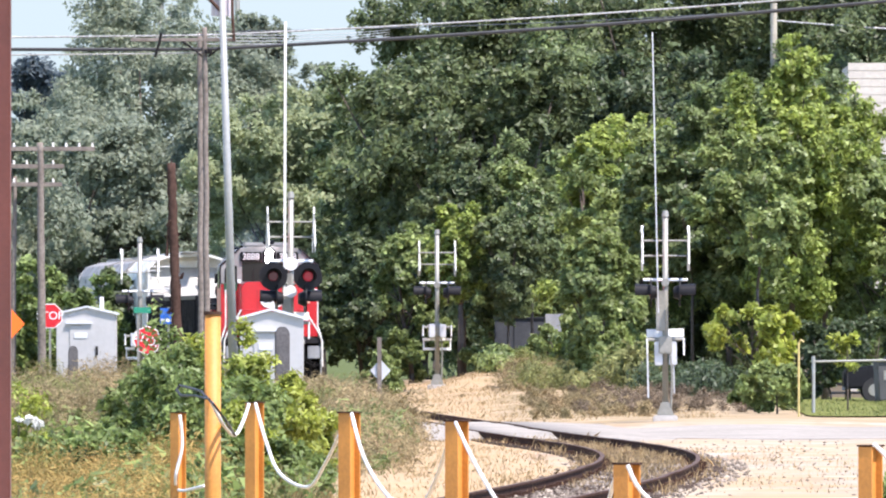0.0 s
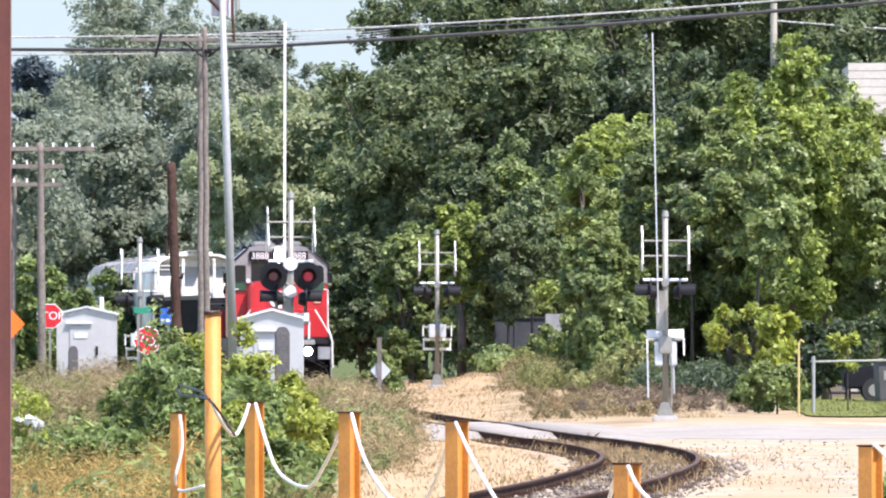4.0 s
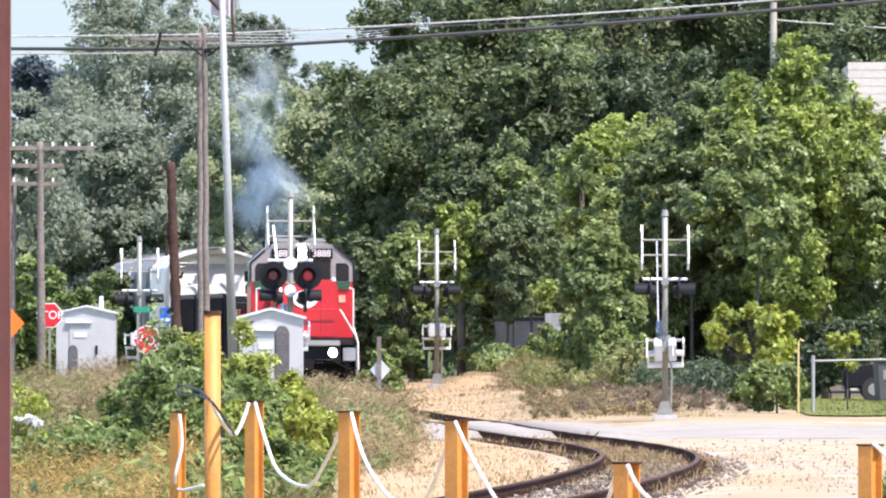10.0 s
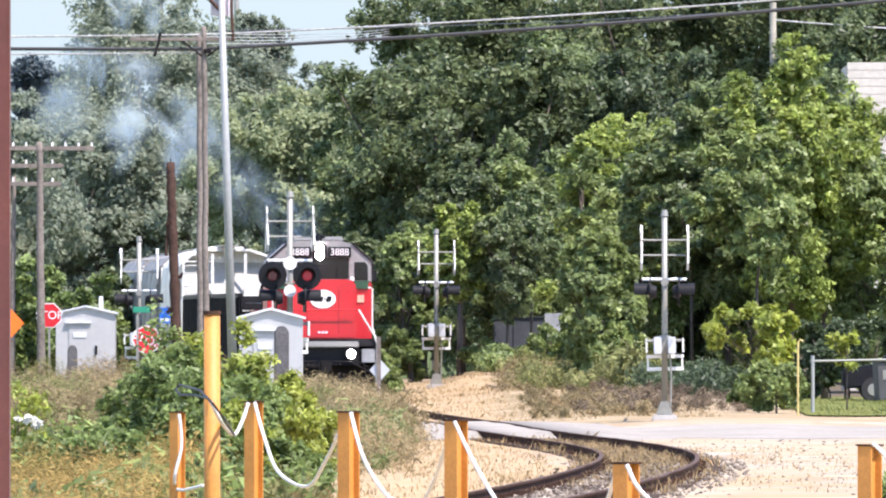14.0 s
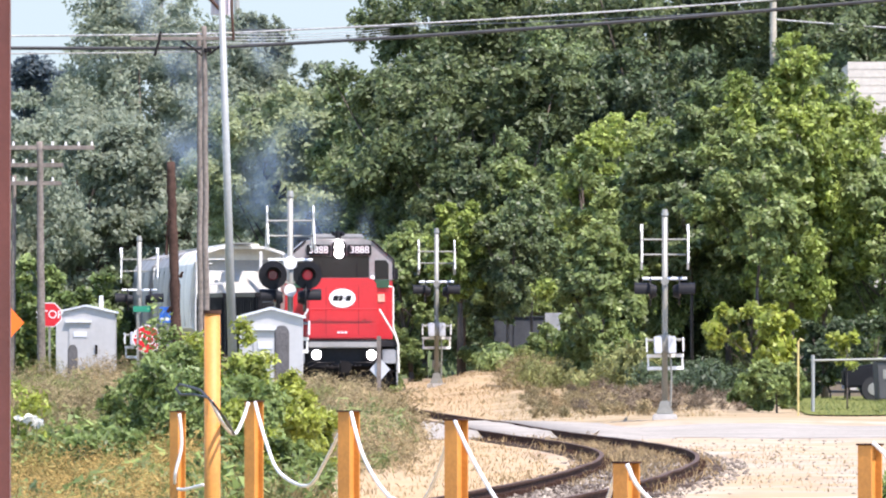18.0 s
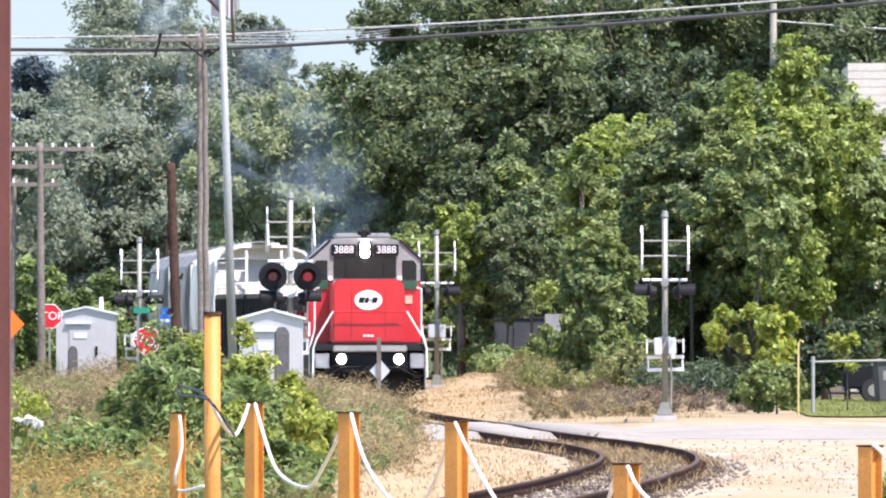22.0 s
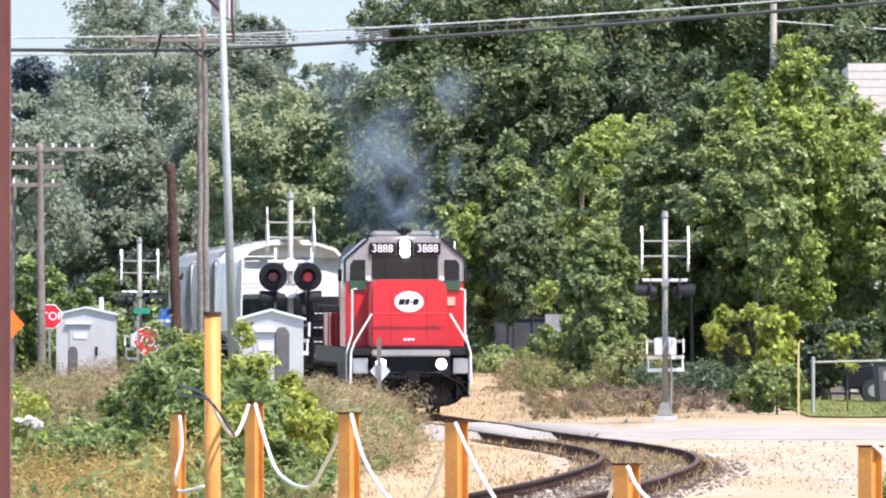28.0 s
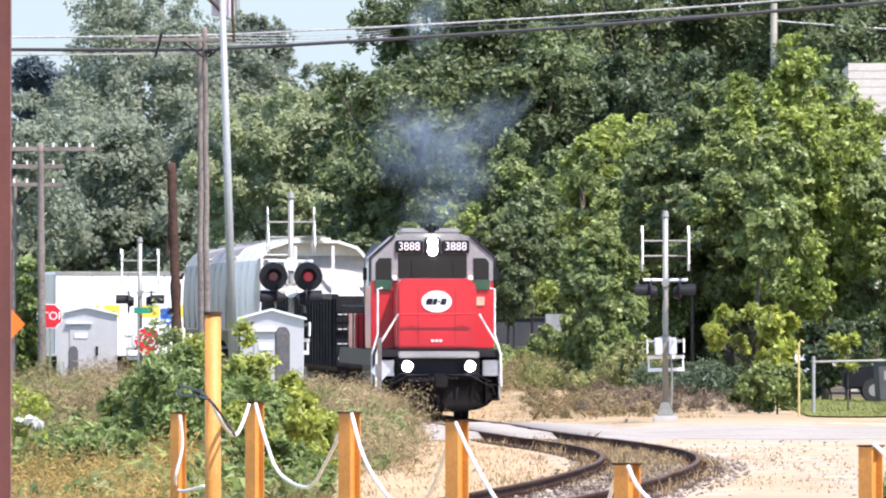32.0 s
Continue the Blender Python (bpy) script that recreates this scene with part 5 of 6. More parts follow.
part("lamp_arm", pipe([(-0.29, 0, 8.362), (-0.55, 0, 8.639), (-1.4, 0, 9.101)], 0.035), M["pole_dark"], lamp)
part("riser_bar", pipe([(-0.03, 0.05, 7.75), (-0.06, 0.05, 8.3), (-0.08, 0.05, 9.9)], 0.03), M["pole_dark"], lamp, "thin dark riser bar")
part("riser_bracket", pipe([(-0.25, 0, 7.9), (-0.03, 0.05, 7.9)], 0.02), M["galv"], lamp)
# can is added for a pale pinkish patch of unknown source
part("pale_can", tube((-0.3, 0.28, 8.28), (-0.3, 0.28, 9.3), 0.2, 0.2, 18), M["can_pink"], lamp, "pale pinkish-grey can added beside the lamp post")
part("can_bracket", box(-0.3, -0.2, -0.02, 0.1, 8.5, 8.56), M["galv"], lamp)
cream = thing("utility_pole", (11.786, 463.4, 0.2), 0, "slim cream pole rising out of the trees", "utility pole")
part("shaft", tube((0, 0, 0), (0, 0, 13.585), 0.14, 0.12, 12), M["cream"], cream)


def cable(name, pts, r, mat, label):
    tagged(finish(name, pipe(pts, r, 6), mat, None, label), category="cable")


cable("overhead_cable", sag((-14.004, 297.13, 8.494), (-5.439, 297.13, 8.456), 0.02, 10) + sag((-5.439, 297.13, 8.456), (13.125, 297.13, 9.838), 0.11, 24)[1:], 0.042, M["wire"], "thick dark overhead cable hung on the utility pole")
cable("overhead_wire", sag((-14.004, 297.13, 8.727), (-5.439, 297.13, 8.779), 0.02, 10) + sag((-5.439, 297.13, 8.779), (13.125, 297.13, 10.045), 0.12, 24)[1:], 0.02, M["wire_pale"], "bright bare overhead wire hung on the utility pole")
cable("overhead_wire", sag((-12.712, 297.13, 8.326), (-5.439, 297.13, 8.378), 0.02, 10), 0.016, M["wire_pale"], "thin bright overhead wire")
for k in range(4):
    cable("overhead_wire", sag((-5.439, 297.1, 8.804 - 0.075 * k), (-2.06, 504.1, 13.802 - 0.09 * k), 0.1, 10), 0.012, M["wire_pale"], "thin bright overhead wire running off into the trees")
cable("overhead_wire", sag((-5.348, 297.13, 8.856), (16.905, 424.47, 13.027), 0.2, 18), 0.012, M["wire"], "thin dark overhead wire")
cable("overhead_wire", sag((11.786, 463.38, 13.162), (20.469, 463.38, 12.638), 0.05, 8), 0.03, M["wire_pale"], "thin bright overhead wire")

# ---- bungalows and signs ----


def bungalow(x, y, w, top, turn, label):
    z = ground_z(x, y)
    h = top - z
    ob = thing("signal_bungalow", (x, y, z), turn, label, "signal cabinet")
    part("plinth", box(-w / 2 - 0.05, w / 2 + 0.05, -0.05, w * 0.8 + 0.05, -0.3, 0.1), M["concrete"], ob)
    part("case", prism([(-w / 2, 0.1), (w / 2, 0.1), (w / 2, h - 0.22), (0, h - 0.06), (-w / 2, h - 0.22)], 0, w * 0.8, 0.01), M["alu"], ob, "grey aluminium case")
    part("roof", prism([(-w / 2 - 0.06, h - 0.25), (-w / 2 - 0.06, h - 0.2), (0, h), (w / 2 + 0.06, h - 0.2), (w / 2 + 0.06, h - 0.25), (0, h - 0.05)], -0.08, w * 0.8 + 0.08), M["alu_roof"], ob, "bright low gable roof")
    d = part("door", box(-w * 0.28, w * 0.28, -0.03, 0.0, 0.2, h - 0.55, 0.01), M["alu"], ob)
    part("hood_strip", box(-w * 0.34, w * 0.1, -0.1, 0.0, h - 0.5, h - 0.45), M["alu_roof"], ob)
    part("handle", box(w * 0.16, w * 0.2, -0.07, -0.03, h * 0.45, h * 0.55), M["dark"], d)
    part("vent", box(-w * 0.2, w * 0.02, -0.05, -0.03, h - 0.9, h - 0.75), M["alu_roof"], d)
    return ob


b1 = bungalow(-9.964, 362.6, 1.66, 2.747, 0, "grey metal signal bungalow half hidden by weeds")
part("vent_stack", tube((0.42, 0.5, 2.3), (0.42, 0.5, 2.75), 0.06), M["white"], b1)
b2 = bungalow(-3.693, 279.4, 1.36, 2.5, 0, "grey metal signal bungalow beside the signal mast")
for x, y, z, t, w in ((-3.287, 265.3, 2.088, 0, 0.3), (-9.871, 346.6, 1.639, 0, 0.26)):
    g = ground_z(x, y)
    ob = thing("timber_post", (x, y, g), 3, "weathered round-topped timber post among weeds", "post", "timber posts")
    part("stake", prism([(-w / 2, -0.3), (w / 2, -0.3), (w / 2, z - g - 0.12), (w / 4, z - g), (-w / 4, z - g), (-w / 2, z - g - 0.12)], -0.12, 0.12, 0.02), M["post_grey"], ob)


def octagon(r, y0, y1):
    return prism([(math.cos(radians(22.5 + 45 * k)) * r, math.sin(radians(22.5 + 45 * k)) * r) for k in range(8)], y0, y1)


def stop_sign(x, y, z, r, turn, lean, label):
    g = ground_z(x, y)
    ob = thing("stop_sign", (x, y, g), turn, label, "road sign")
    part("sign_post", box(-0.03, 0.03, 0.02, 0.06, -0.3, z - g + r * 0.9), M["galv"], ob)
    face = part("sign_border", octagon(r, -0.004, 0.008), M["white"], ob)
    face.matrix_basis = pose(0, 0, z - g, 0, lean, 0)
    part("sign_face", octagon(r * 0.93, -0.01, -0.004), M["sign_red"], face, "red octagonal face")
    letters("STOP", r * 0.86, (0, -0.012, 0), M["white"], face)
    return ob


stop_sign(-10.864, 359.0, 2.458, 0.365, 0, 0, "red octagonal stop sign behind the telegraph pole")
stop_sign(-8.058, 353.7, 1.788, 0.40, 14, 22, "leaning red stop sign half hidden by a shrub")
blue = thing("blue_sign", (-7.489, 353.7, 0), -12, "small blue road sign with white lettering bars", "road sign")
part("sign_post", box(-0.03, 0.03, 0.02, 0.06, -0.2, 2.70), M["galv"], blue)
bf = part("sign_face", box(-0.22, 0.22, -0.01, 0.01, 2.23, 2.66, 0.004), M["sign_blue"], blue)
for a, b in ((-0.2, -0.09), (-0.06, 0.04), (0.07, 0.19)):
    part("writing_bar", box(a, b, -0.014, -0.011, 2.29, 2.37), M["white"], bf)
green = thing("street_sign", (-8.222, 350.2, 0), 0, "small green street name sign among leaves", "road sign")
part("sign_post", box(-0.03, 0.03, 0.02, 0.06, -0.2, 2.656), M["galv"], green)
part("sign_face", box(-0.12, 0.34, -0.01, 0.01, 2.52, 2.68, 0.004), M["sign_green"], green)
orange = thing("roadwork_sign", (-11.543, 346.6, ground_z(-11.543, 346.6)), 0, "orange diamond roadwork sign on a post", "road sign")
part("sign_post", box(-0.03, 0.03, 0.02, 0.06, -0.2, 2.1), M["galv"], orange)
part("sign_face", prism([(0, -0.42), (0.38, 0), (0, 0.42), (-0.38, 0)], -0.01, 0.01), M["sign_orange"], orange).matrix_basis = pose(0, 0, 2.227 - ground_z(-11.543, 346.6))
back_sign = thing("diamond_sign", (-1.321, 268.8, ground_z(-1.321, 268.8)), 0, "small diamond sign seen from its bare metal back", "road sign")
part("sign_post", box(-0.045, 0.045, -0.05, 0.0, -0.2, 1.88 + 0.1), M["pole_wood"], back_sign)
part("sign_face", prism([(0.02, -0.24), (0.23, 0), (0.02, 0.24), (-0.19, 0)], 0.002, 0.012), M["sign_back"], back_sign).matrix_basis = pose(0, 0, 1.19 + 0.1)

# ---- fence, house and yard behind the gravel ----
fence = thing("rail_fence", (0, 0, 0), 0, "galvanised pipe fence round a lawn", "fence")
for x in (1439, 1620):
    part("fence_post", tube((8.865 + (x - 1439) * 0.0135, 311.3, -0.3), (8.865 + (x - 1439) * 0.0135, 311.3, 1.42), 0.045, 0.045, 12), M["lamp_pole"], fence)
part("fence_rail", pipe([(8.865, 311.3, 1.285), (11.586, 311.3, 1.339)], 0.03), M["galv"], fence)
marker = thing("yellow_marker", (8.319, 304.2, ground_z(8.319, 304.2)), 0, "slim yellow marker post with hooked top", "marker post")
part("marker_pole", pipe([(0, 0, -0.2), (0, 0, 1.72), (0.05, 0, 1.8), (0.12, 0, 1.75)], 0.025), M["yellow"], marker)
house = thing("house", (14.341, 403.2, 0.2), 0, "pale house with weathered siding behind the trees", "house")
part("wall", box(-1.75, 6, 0, 7, 0, 10.12), M["siding"], house)
for k in range(26):
    part("siding_board", box(-1.78, 6, -0.03, 0.0, 3.7 + k * 0.25, 3.93 + k * 0.25), M["siding"], house)
bin_ob = thing("wheeled_bin", (11.52, 336, ground_z(11.52, 336)), 8, "dark grey wheeled bin on the lawn", "bin")
part("bin_body", prism([(-0.3, 0.08), (0.3, 0.08), (0.36, 1.05), (-0.36, 1.05)], -0.35, 0.35, 0.02), M["bin"], bin_ob)
part("bin_lid", box(-0.39, 0.39, -0.4, 0.4, 1.05, 1.12, 0.02), M["bin"], bin_ob)
part("bin_label", box(-0.2, 0.2, -0.365, -0.35, 0.6, 0.85), M["galv"], bin_ob)


# ---- steel posts and hose in the foreground ----
def steel_post(x, y, top, w, turn, label="orange-yellow steel beam post with rusty cap"):
    ob = thing("steel_post", (x, y, -0.2), turn, label, "post", "steel posts")
    bm = bmesh.new()
    t = w * 0.1
    for s in (-1, 1):
        add_box(bm, s * w / 2 - t / 2, s * w / 2 + t / 2, -w * 0.45, w * 0.45, -0.4, top + 0.2, t * 0.2)
    add_box(bm, -w / 2, w / 2, -t / 2, t / 2, -0.4, top + 0.2)
    part("beam", bm, M["amber"], ob)
    part("cap", box(-w * 0.62, w * 0.62, -w * 0.55, w * 0.55, top + 0.2, top + 0.2 + t, t * 0.3), M["rust"], ob, "rusty cap plate")
    return ob


steel_post(-2.38, 116.7, 1.195, 0.105, 55)
steel_post(-1.541, 106.1, 1.34, 0.115, 55)
steel_post(-0.715, 99, 1.299, 0.125, 55)
steel_post(0.096, 92, 1.28, 0.125, 55)
steel_post(1.225, 86.7, 1.028, 0.135, 55)
steel_post(2.906, 88.4, 1.134, 0.125, 55)
tall = thing("pipe_post", (-1.82, 102.6, -0.2), 0, "tall round orange-yellow steel pipe post", "post")
part("pipe", tube((0, 0, -0.4), (0, 0, 2.054 + 0.2), 0.064, 0.064, 24), M["amber"], tall, smooth=True)
part("cap", tube((0, 0, 2.054 + 0.2), (0, 0, 2.081 + 0.2), 0.072, 0.072, 24), M["rust"], tall)
hose = thing("hose", (0, 0, 0), 0, "white hose draped from post to post", "hose")
for pts in ([(-2.358, 116.37, 1.182), (-2.338, 116.37, 0.898), (-2.398, 116.37, 0.62), (-2.358, 116.37, 0.504), (-2.021, 109.65, 0.621)], [(-1.822, 102.23, 1.364), (-1.735, 102.58, 1.184), (-1.674, 104.35, 1.091), (-1.628, 105.76, 1.195), (-1.584, 105.94, 1.336)],
            [(-1.527, 105.76, 1.337), (-1.437, 105.23, 1.038), (-1.311, 104.35, 0.782), (-1.066, 102.58, 0.694), (-0.916, 100.81, 0.898), (-0.795, 99.4, 1.128)], [(-0.695, 98.69, 1.296), (-0.615, 98.16, 1.009), (-0.503, 97.27, 0.806), (-0.394, 96.39, 0.681)],
            [(-0.394, 96.39, 0.681), (-0.181, 94.62, 0.65), (-0.057, 93.74, 0.845), (0.044, 92.32, 1.161)], [(0.088, 91.61, 1.275), (0.202, 91.08, 1.033), (0.357, 90.2, 0.766), (0.567, 89.32, 0.466), (0.984, 88.43, 0.48), (1.172, 86.66, 1.021)], [(1.223, 86.31, 1.028), (1.373, 86.31, 0.796), (1.944, 86.66, 0.433)], [(2.914, 88.08, 1.156), (3.002, 88.08, 1.068), (3.125, 88.08, 0.869)]):
    fine = []
    for a, b, c, d in zip([pts[0]] + pts, pts, pts[1:], pts[2:] + [pts[-1]]):
        for k in range(5):
            s = k / 5
            fine.append(tuple(0.5 * (2 * b[i] + (c[i] - a[i]) * s + (2 * a[i] - 5 * b[i] + 4 * c[i] - d[i]) * s * s + (3 * b[i] - a[i] - 3 * c[i] + d[i]) * s ** 3) for i in range(3)))
    fine.append(pts[-1])
    part("hose_length", pipe(fine, 0.0145, 8), M["hose"], hose, smooth=True)
cord = thing("black_cord", (0, 0, 0), 0, "black cord looped round the pipe post", "cord")
part("cord_length", pipe([(-2.127, 103.64, 1.456), (-2.1, 103.64, 1.492), (-2.016, 103.29, 1.476), (-1.913, 102.58, 1.452), (-1.801, 102.05, 1.348), (-1.707, 102.23, 1.218), (-1.663, 103.64, 1.096)], 0.011, 6), M["wire"], cord)
part("cord_length", pipe([(-2.127, 103.64, 1.456), (-2.087, 103.46, 1.412), (-1.965, 102.93, 1.415), (-1.837, 102.05, 1.392)], 0.011, 6), M["wire"], cord)
edge = thing("brown_column", (-1.847, 53.1, -0.2), 0, "red-brown painted steel column", "column")
part("shaft", box(-0.08, 0.08, -0.08, 0.08, -0.3, 6, 0.01), M["brown"], edge)


# the flower stands in for an unidentified white patch in the shrubs
def flower(x, y, top, w, seed):
    rng = np.random.default_rng(seed)
    g = ground_z(x, y)
    ob = thing("white_flower", (x, y, g), 0, "white flower head on a thin stalk, added for a white patch among shrubs", "flower", "white wildflowers")
    part("stalk", pipe([(0, 0, -0.05), (0.02, 0, (top - g) * 0.5), (0, 0, top - g)], 0.006, 5), M["olive_leaf"], ob)
    head = leaf_mesh("flower_head", [(np.array([rng.normal() * w * 0.3, rng.normal() * w * 0.3, top - g + rng.normal() * 0.02]), w * 0.3) for k in range(6)], 340, 0.02, M["petal"], seed)
    c = tagged(new("flower_head", head), kind="stuff")
    c.parent = ob


M["petal"] = material("white petals", (0.78, 0.78, 0.72), 0.7, 0, 0.1, 0.3, 0.1, 0.0, through_light=0.3)
for k, (x, top, w) in enumerate(((-4.60, 0.98, 0.10), (-4.50, 0.93, 0.08))):
    flower(x, 143.6 + 0.3 * k, top, w, 800 + k)

# ---- vehicles on the road behind ----
def road_wheel(parent, x, y, r=0.4):
    t = part("wheel", tube((x, y - 0.12, r), (x, y + 0.12, r), r, r, 22), M["tyre"], parent)
    part("hub", tube((x, y - 0.13, r), (x, y - 0.12, r), r * 0.5, r * 0.5, 14), M["galv"], t)


def make_pickup():
    """Nose to +x, origin on the road below the nose."""
    ob = thing("pickup_truck", (0, 433, 0), 0, "white pickup truck towing a dark trailer", "pickup truck")
    part("body", prism([(0, 0.55), (0, 1.05), (-0.15, 1.15), (-1.6, 1.22), (-5.6, 1.22), (-5.6, 0.5), (-0.2, 0.45)], -0.98, 0.98, 0.05), M["white"], ob)
    cab = part("cab", prism([(-1.5, 1.22), (-2.1, 1.88), (-3.6, 1.92), (-3.85, 1.22)], -0.85, 0.85, 0.06), M["white"], ob)
    part("side_glass", box(-3.5, -2.0, -0.87, -0.84, 1.3, 1.78, 0.02), M["glass"], cab)
    part("bumper", box(-0.05, 0.08, -0.95, 0.95, 0.45, 0.65, 0.03), M["galv"], ob)
    for x in (-0.95, -4.5):
        for y in (-0.85, 0.85):
            road_wheel(ob, x, y, 0.38)
    part("trailer_body", box(-10.2, -6.6, -1.0, 1.0, 0.55, 1.75, 0.03), M["bin"], ob, "dark box trailer")
    part("drawbar", box(-6.6, -5.6, -0.08, 0.08, 0.5, 0.62), M["dark"], ob)
    for y in (-0.95, 0.95):
        road_wheel(ob, -8.6, y, 0.36)
    return ob


def make_truck():
    """Nose to +x, origin on the road below the front of the box."""
    ob = thing("box_truck", (0, 433, 0), 0, "white box truck with yellow and dark lettering bars", "truck")
    b = part("box_body", box(-7.3, 0, -1.25, 1.25, 1.05, 3.85, 0.03), M["white"], ob, "white box with bright sides")
    part("rear_door", box(-7.34, -7.3, -1.15, 1.15, 1.15, 3.75, 0.01), M["alu"], b)
    part("top_rail", box(-7.3, 0, -1.28, -1.25, 3.75, 3.86), M["galv"], b)
    for a, c in ((-5.95, -5.15), (-4.4, -3.8), (-3.1, -2.6)):
        part("colour_bar", box(a, c, -1.258, -1.25, 2.34, 2.74), M["yellow_bright"], b, "yellow lettering bar")
    part("colour_bar", box(-5.75, -5.3, -1.264, -1.259, 2.46, 2.54), M["dark"], b, "dark lettering bar")
    for k in range(1, 6):
        part("side_seam", box(-7.3 + k * 1.22, -7.28 + k * 1.22, -1.262, -1.25, 1.1, 3.75), M["galv"], b)
    part("chassis", box(-7.2, 1.2, -0.45, 0.45, 0.65, 1.05), M["dark"], ob)
    c = part("cab", prism([(0.15, 0.6), (0.15, 2.6), (0.45, 2.62), (0.78, 1.74), (1.95, 1.52), (2.05, 0.6)], -1.05, 1.05, 0.06), M["white"], ob)
    part("side_glass", box(0.2, 0.55, -1.07, -1.04, 1.75, 2.35, 0.02), M["glass"], c)
    for x in (1.3, -5.4):
        for y in (-1.0, 1.0):
            road_wheel(ob, x, y, 0.48)
    return ob


pickup = make_pickup()
box_truck = make_truck()


# ---- lattice tower far behind the trees ----
tower = thing("lattice_tower", (-14.284, 760, 0), 0, "grey steel lattice transmission tower behind the trees", "tower")
def leg(s, q, z):
    return (s * (3.4 - 0.055 * z), q * (3.4 - 0.055 * z), z)
for s in (-1, 1):
    for q in (-1, 1):
        part("tower_leg", sweep([leg(s, q, 0), leg(s, q, 42)], [0.16, 0.1], 6), M["galv"], tower)
for k in range(10):
    z0, z1 = 4.0 * k, 4.0 * k + 4.0
    for q in (-1, 1):
        part("brace", sweep([leg(-1, q, z0), leg(1, q, z1)], [0.06, 0.06], 5), M["galv"], tower)
        part("brace", sweep([leg(1, q, z0), leg(-1, q, z1)], [0.06, 0.06], 5), M["galv"], tower)


# ---- car parked behind the fence ----
car = thing("parked_car", (12.638, 339.6, ground_z(12.638, 339.6)), 0, "dark parked car in the shade behind the fence", "car")
part("body", prism([(-2.2, 0.35), (-2.2, 0.85), (-1.2, 1.0), (1.3, 1.0), (2.2, 0.9), (2.25, 0.4)], -0.85, 0.85, 0.06), M["black"], car)
part("roof", prism([(-1.3, 1.0), (-0.7, 1.5), (0.9, 1.52), (1.5, 1.0)], -0.72, 0.72, 0.06), M["black"], car)
part("side_window", box(-0.75, 0.95, -0.745, -0.72, 1.06, 1.4, 0.01), M["glass"], car)
for x in (-1.4, 1.4):
    road_wheel(car, x, -0.78, 0.32)
    road_wheel(car, x, 0.78, 0.32)

shed = thing("small_shed", (3.099, 405.0, ground_z(3.099, 405.0)), 0, "small grey shed half hidden by shrubs, darkened for shade", "shed")
part("wall", box(-1.5, 0.05, 0, 1.6, -0.5, 1.7, 0.01), M["shed_grey"], shed)
part("roof", box(-1.55, 0.1, -0.05, 1.7, 1.7, 1.75, 0.02), M["shed_grey"], shed)
part("side_panel", box(0.08, 0.72, 0.02, 1.5, 1.3, 1.85, 0.01), M["step_grey"], shed, "paler grey panel")
part("door", box(-0.9, -0.2, -0.03, 0.0, 0.0, 1.6, 0.01), M["shed_grey"], shed)


# ---- exhaust smoke ----
def smoke_material(name, amount, tone):
    """Thin soot: each flake is densest in its middle and fades out at its rim."""
    m = bpy.data.materials.new(name)
    m.use_nodes = True
    nt = m.node_tree
    link = nt.links.new
    clear = nt.nodes.new("ShaderNodeBsdfTransparent")
    soot = nt.nodes.new("ShaderNodeBsdfDiffuse")
    soot.inputs["Color"].default_value = tone
    glowing = nt.nodes.new("ShaderNodeBsdfTranslucent")
    glowing.inputs["Color"].default_value = tone
    both = nt.nodes.new("ShaderNodeMixShader")
    link(soot.outputs[0], both.inputs[1])
    link(glowing.outputs[0], both.inputs[2])
    place = nt.nodes.new("ShaderNodeUVMap")
    round_off = nt.nodes.new("ShaderNodeTexGradient")
    round_off.gradient_type = "SPHERICAL"
    link(place.outputs[0], round_off.inputs["Vector"])
    rim = nt.nodes.new("ShaderNodeMapRange")
    rim.interpolation_type = "SMOOTHSTEP"
    rim.inputs["To Max"].default_value = amount
    link(round_off.outputs["Fac"], rim.inputs["Value"])
    co = nt.nodes.new("ShaderNodeTexCoord")
    wisps = nt.nodes.new("ShaderNodeTexNoise")
    wisps.inputs["Scale"].default_value, wisps.inputs["Detail"].default_value = 1.6, 4
    link(co.outputs["Object"], wisps.inputs["Vector"])
    spread = nt.nodes.new("ShaderNodeMapRange")
    spread.inputs["From Min"].default_value, spread.inputs["From Max"].default_value = 0.3, 0.7
    spread.inputs["To Min"].default_value, spread.inputs["To Max"].default_value = 0.35, 1.5
    link(wisps.outputs["Fac"], spread.inputs["Value"])
    dense = nt.nodes.new("ShaderNodeMath")
    dense.operation = "MULTIPLY"
    link(rim.outputs["Result"], dense.inputs[0])
    link(spread.outputs["Result"], dense.inputs[1])
    mix = nt.nodes.new("ShaderNodeMixShader")
    link(dense.outputs[0], mix.inputs[0])
    link(clear.outputs[0], mix.inputs[1])
    link(both.outputs[0], mix.inputs[2])
    link(mix.outputs[0], nt.nodes["Material Output"].inputs["Surface"])
    return m


SMOKE = smoke_material("thin blue-grey smoke", 0.19, (0.32, 0.41, 0.50, 1))
THICK_SMOKE = smoke_material("thicker pale blue smoke", 0.42, (0.52, 0.63, 0.68, 1))


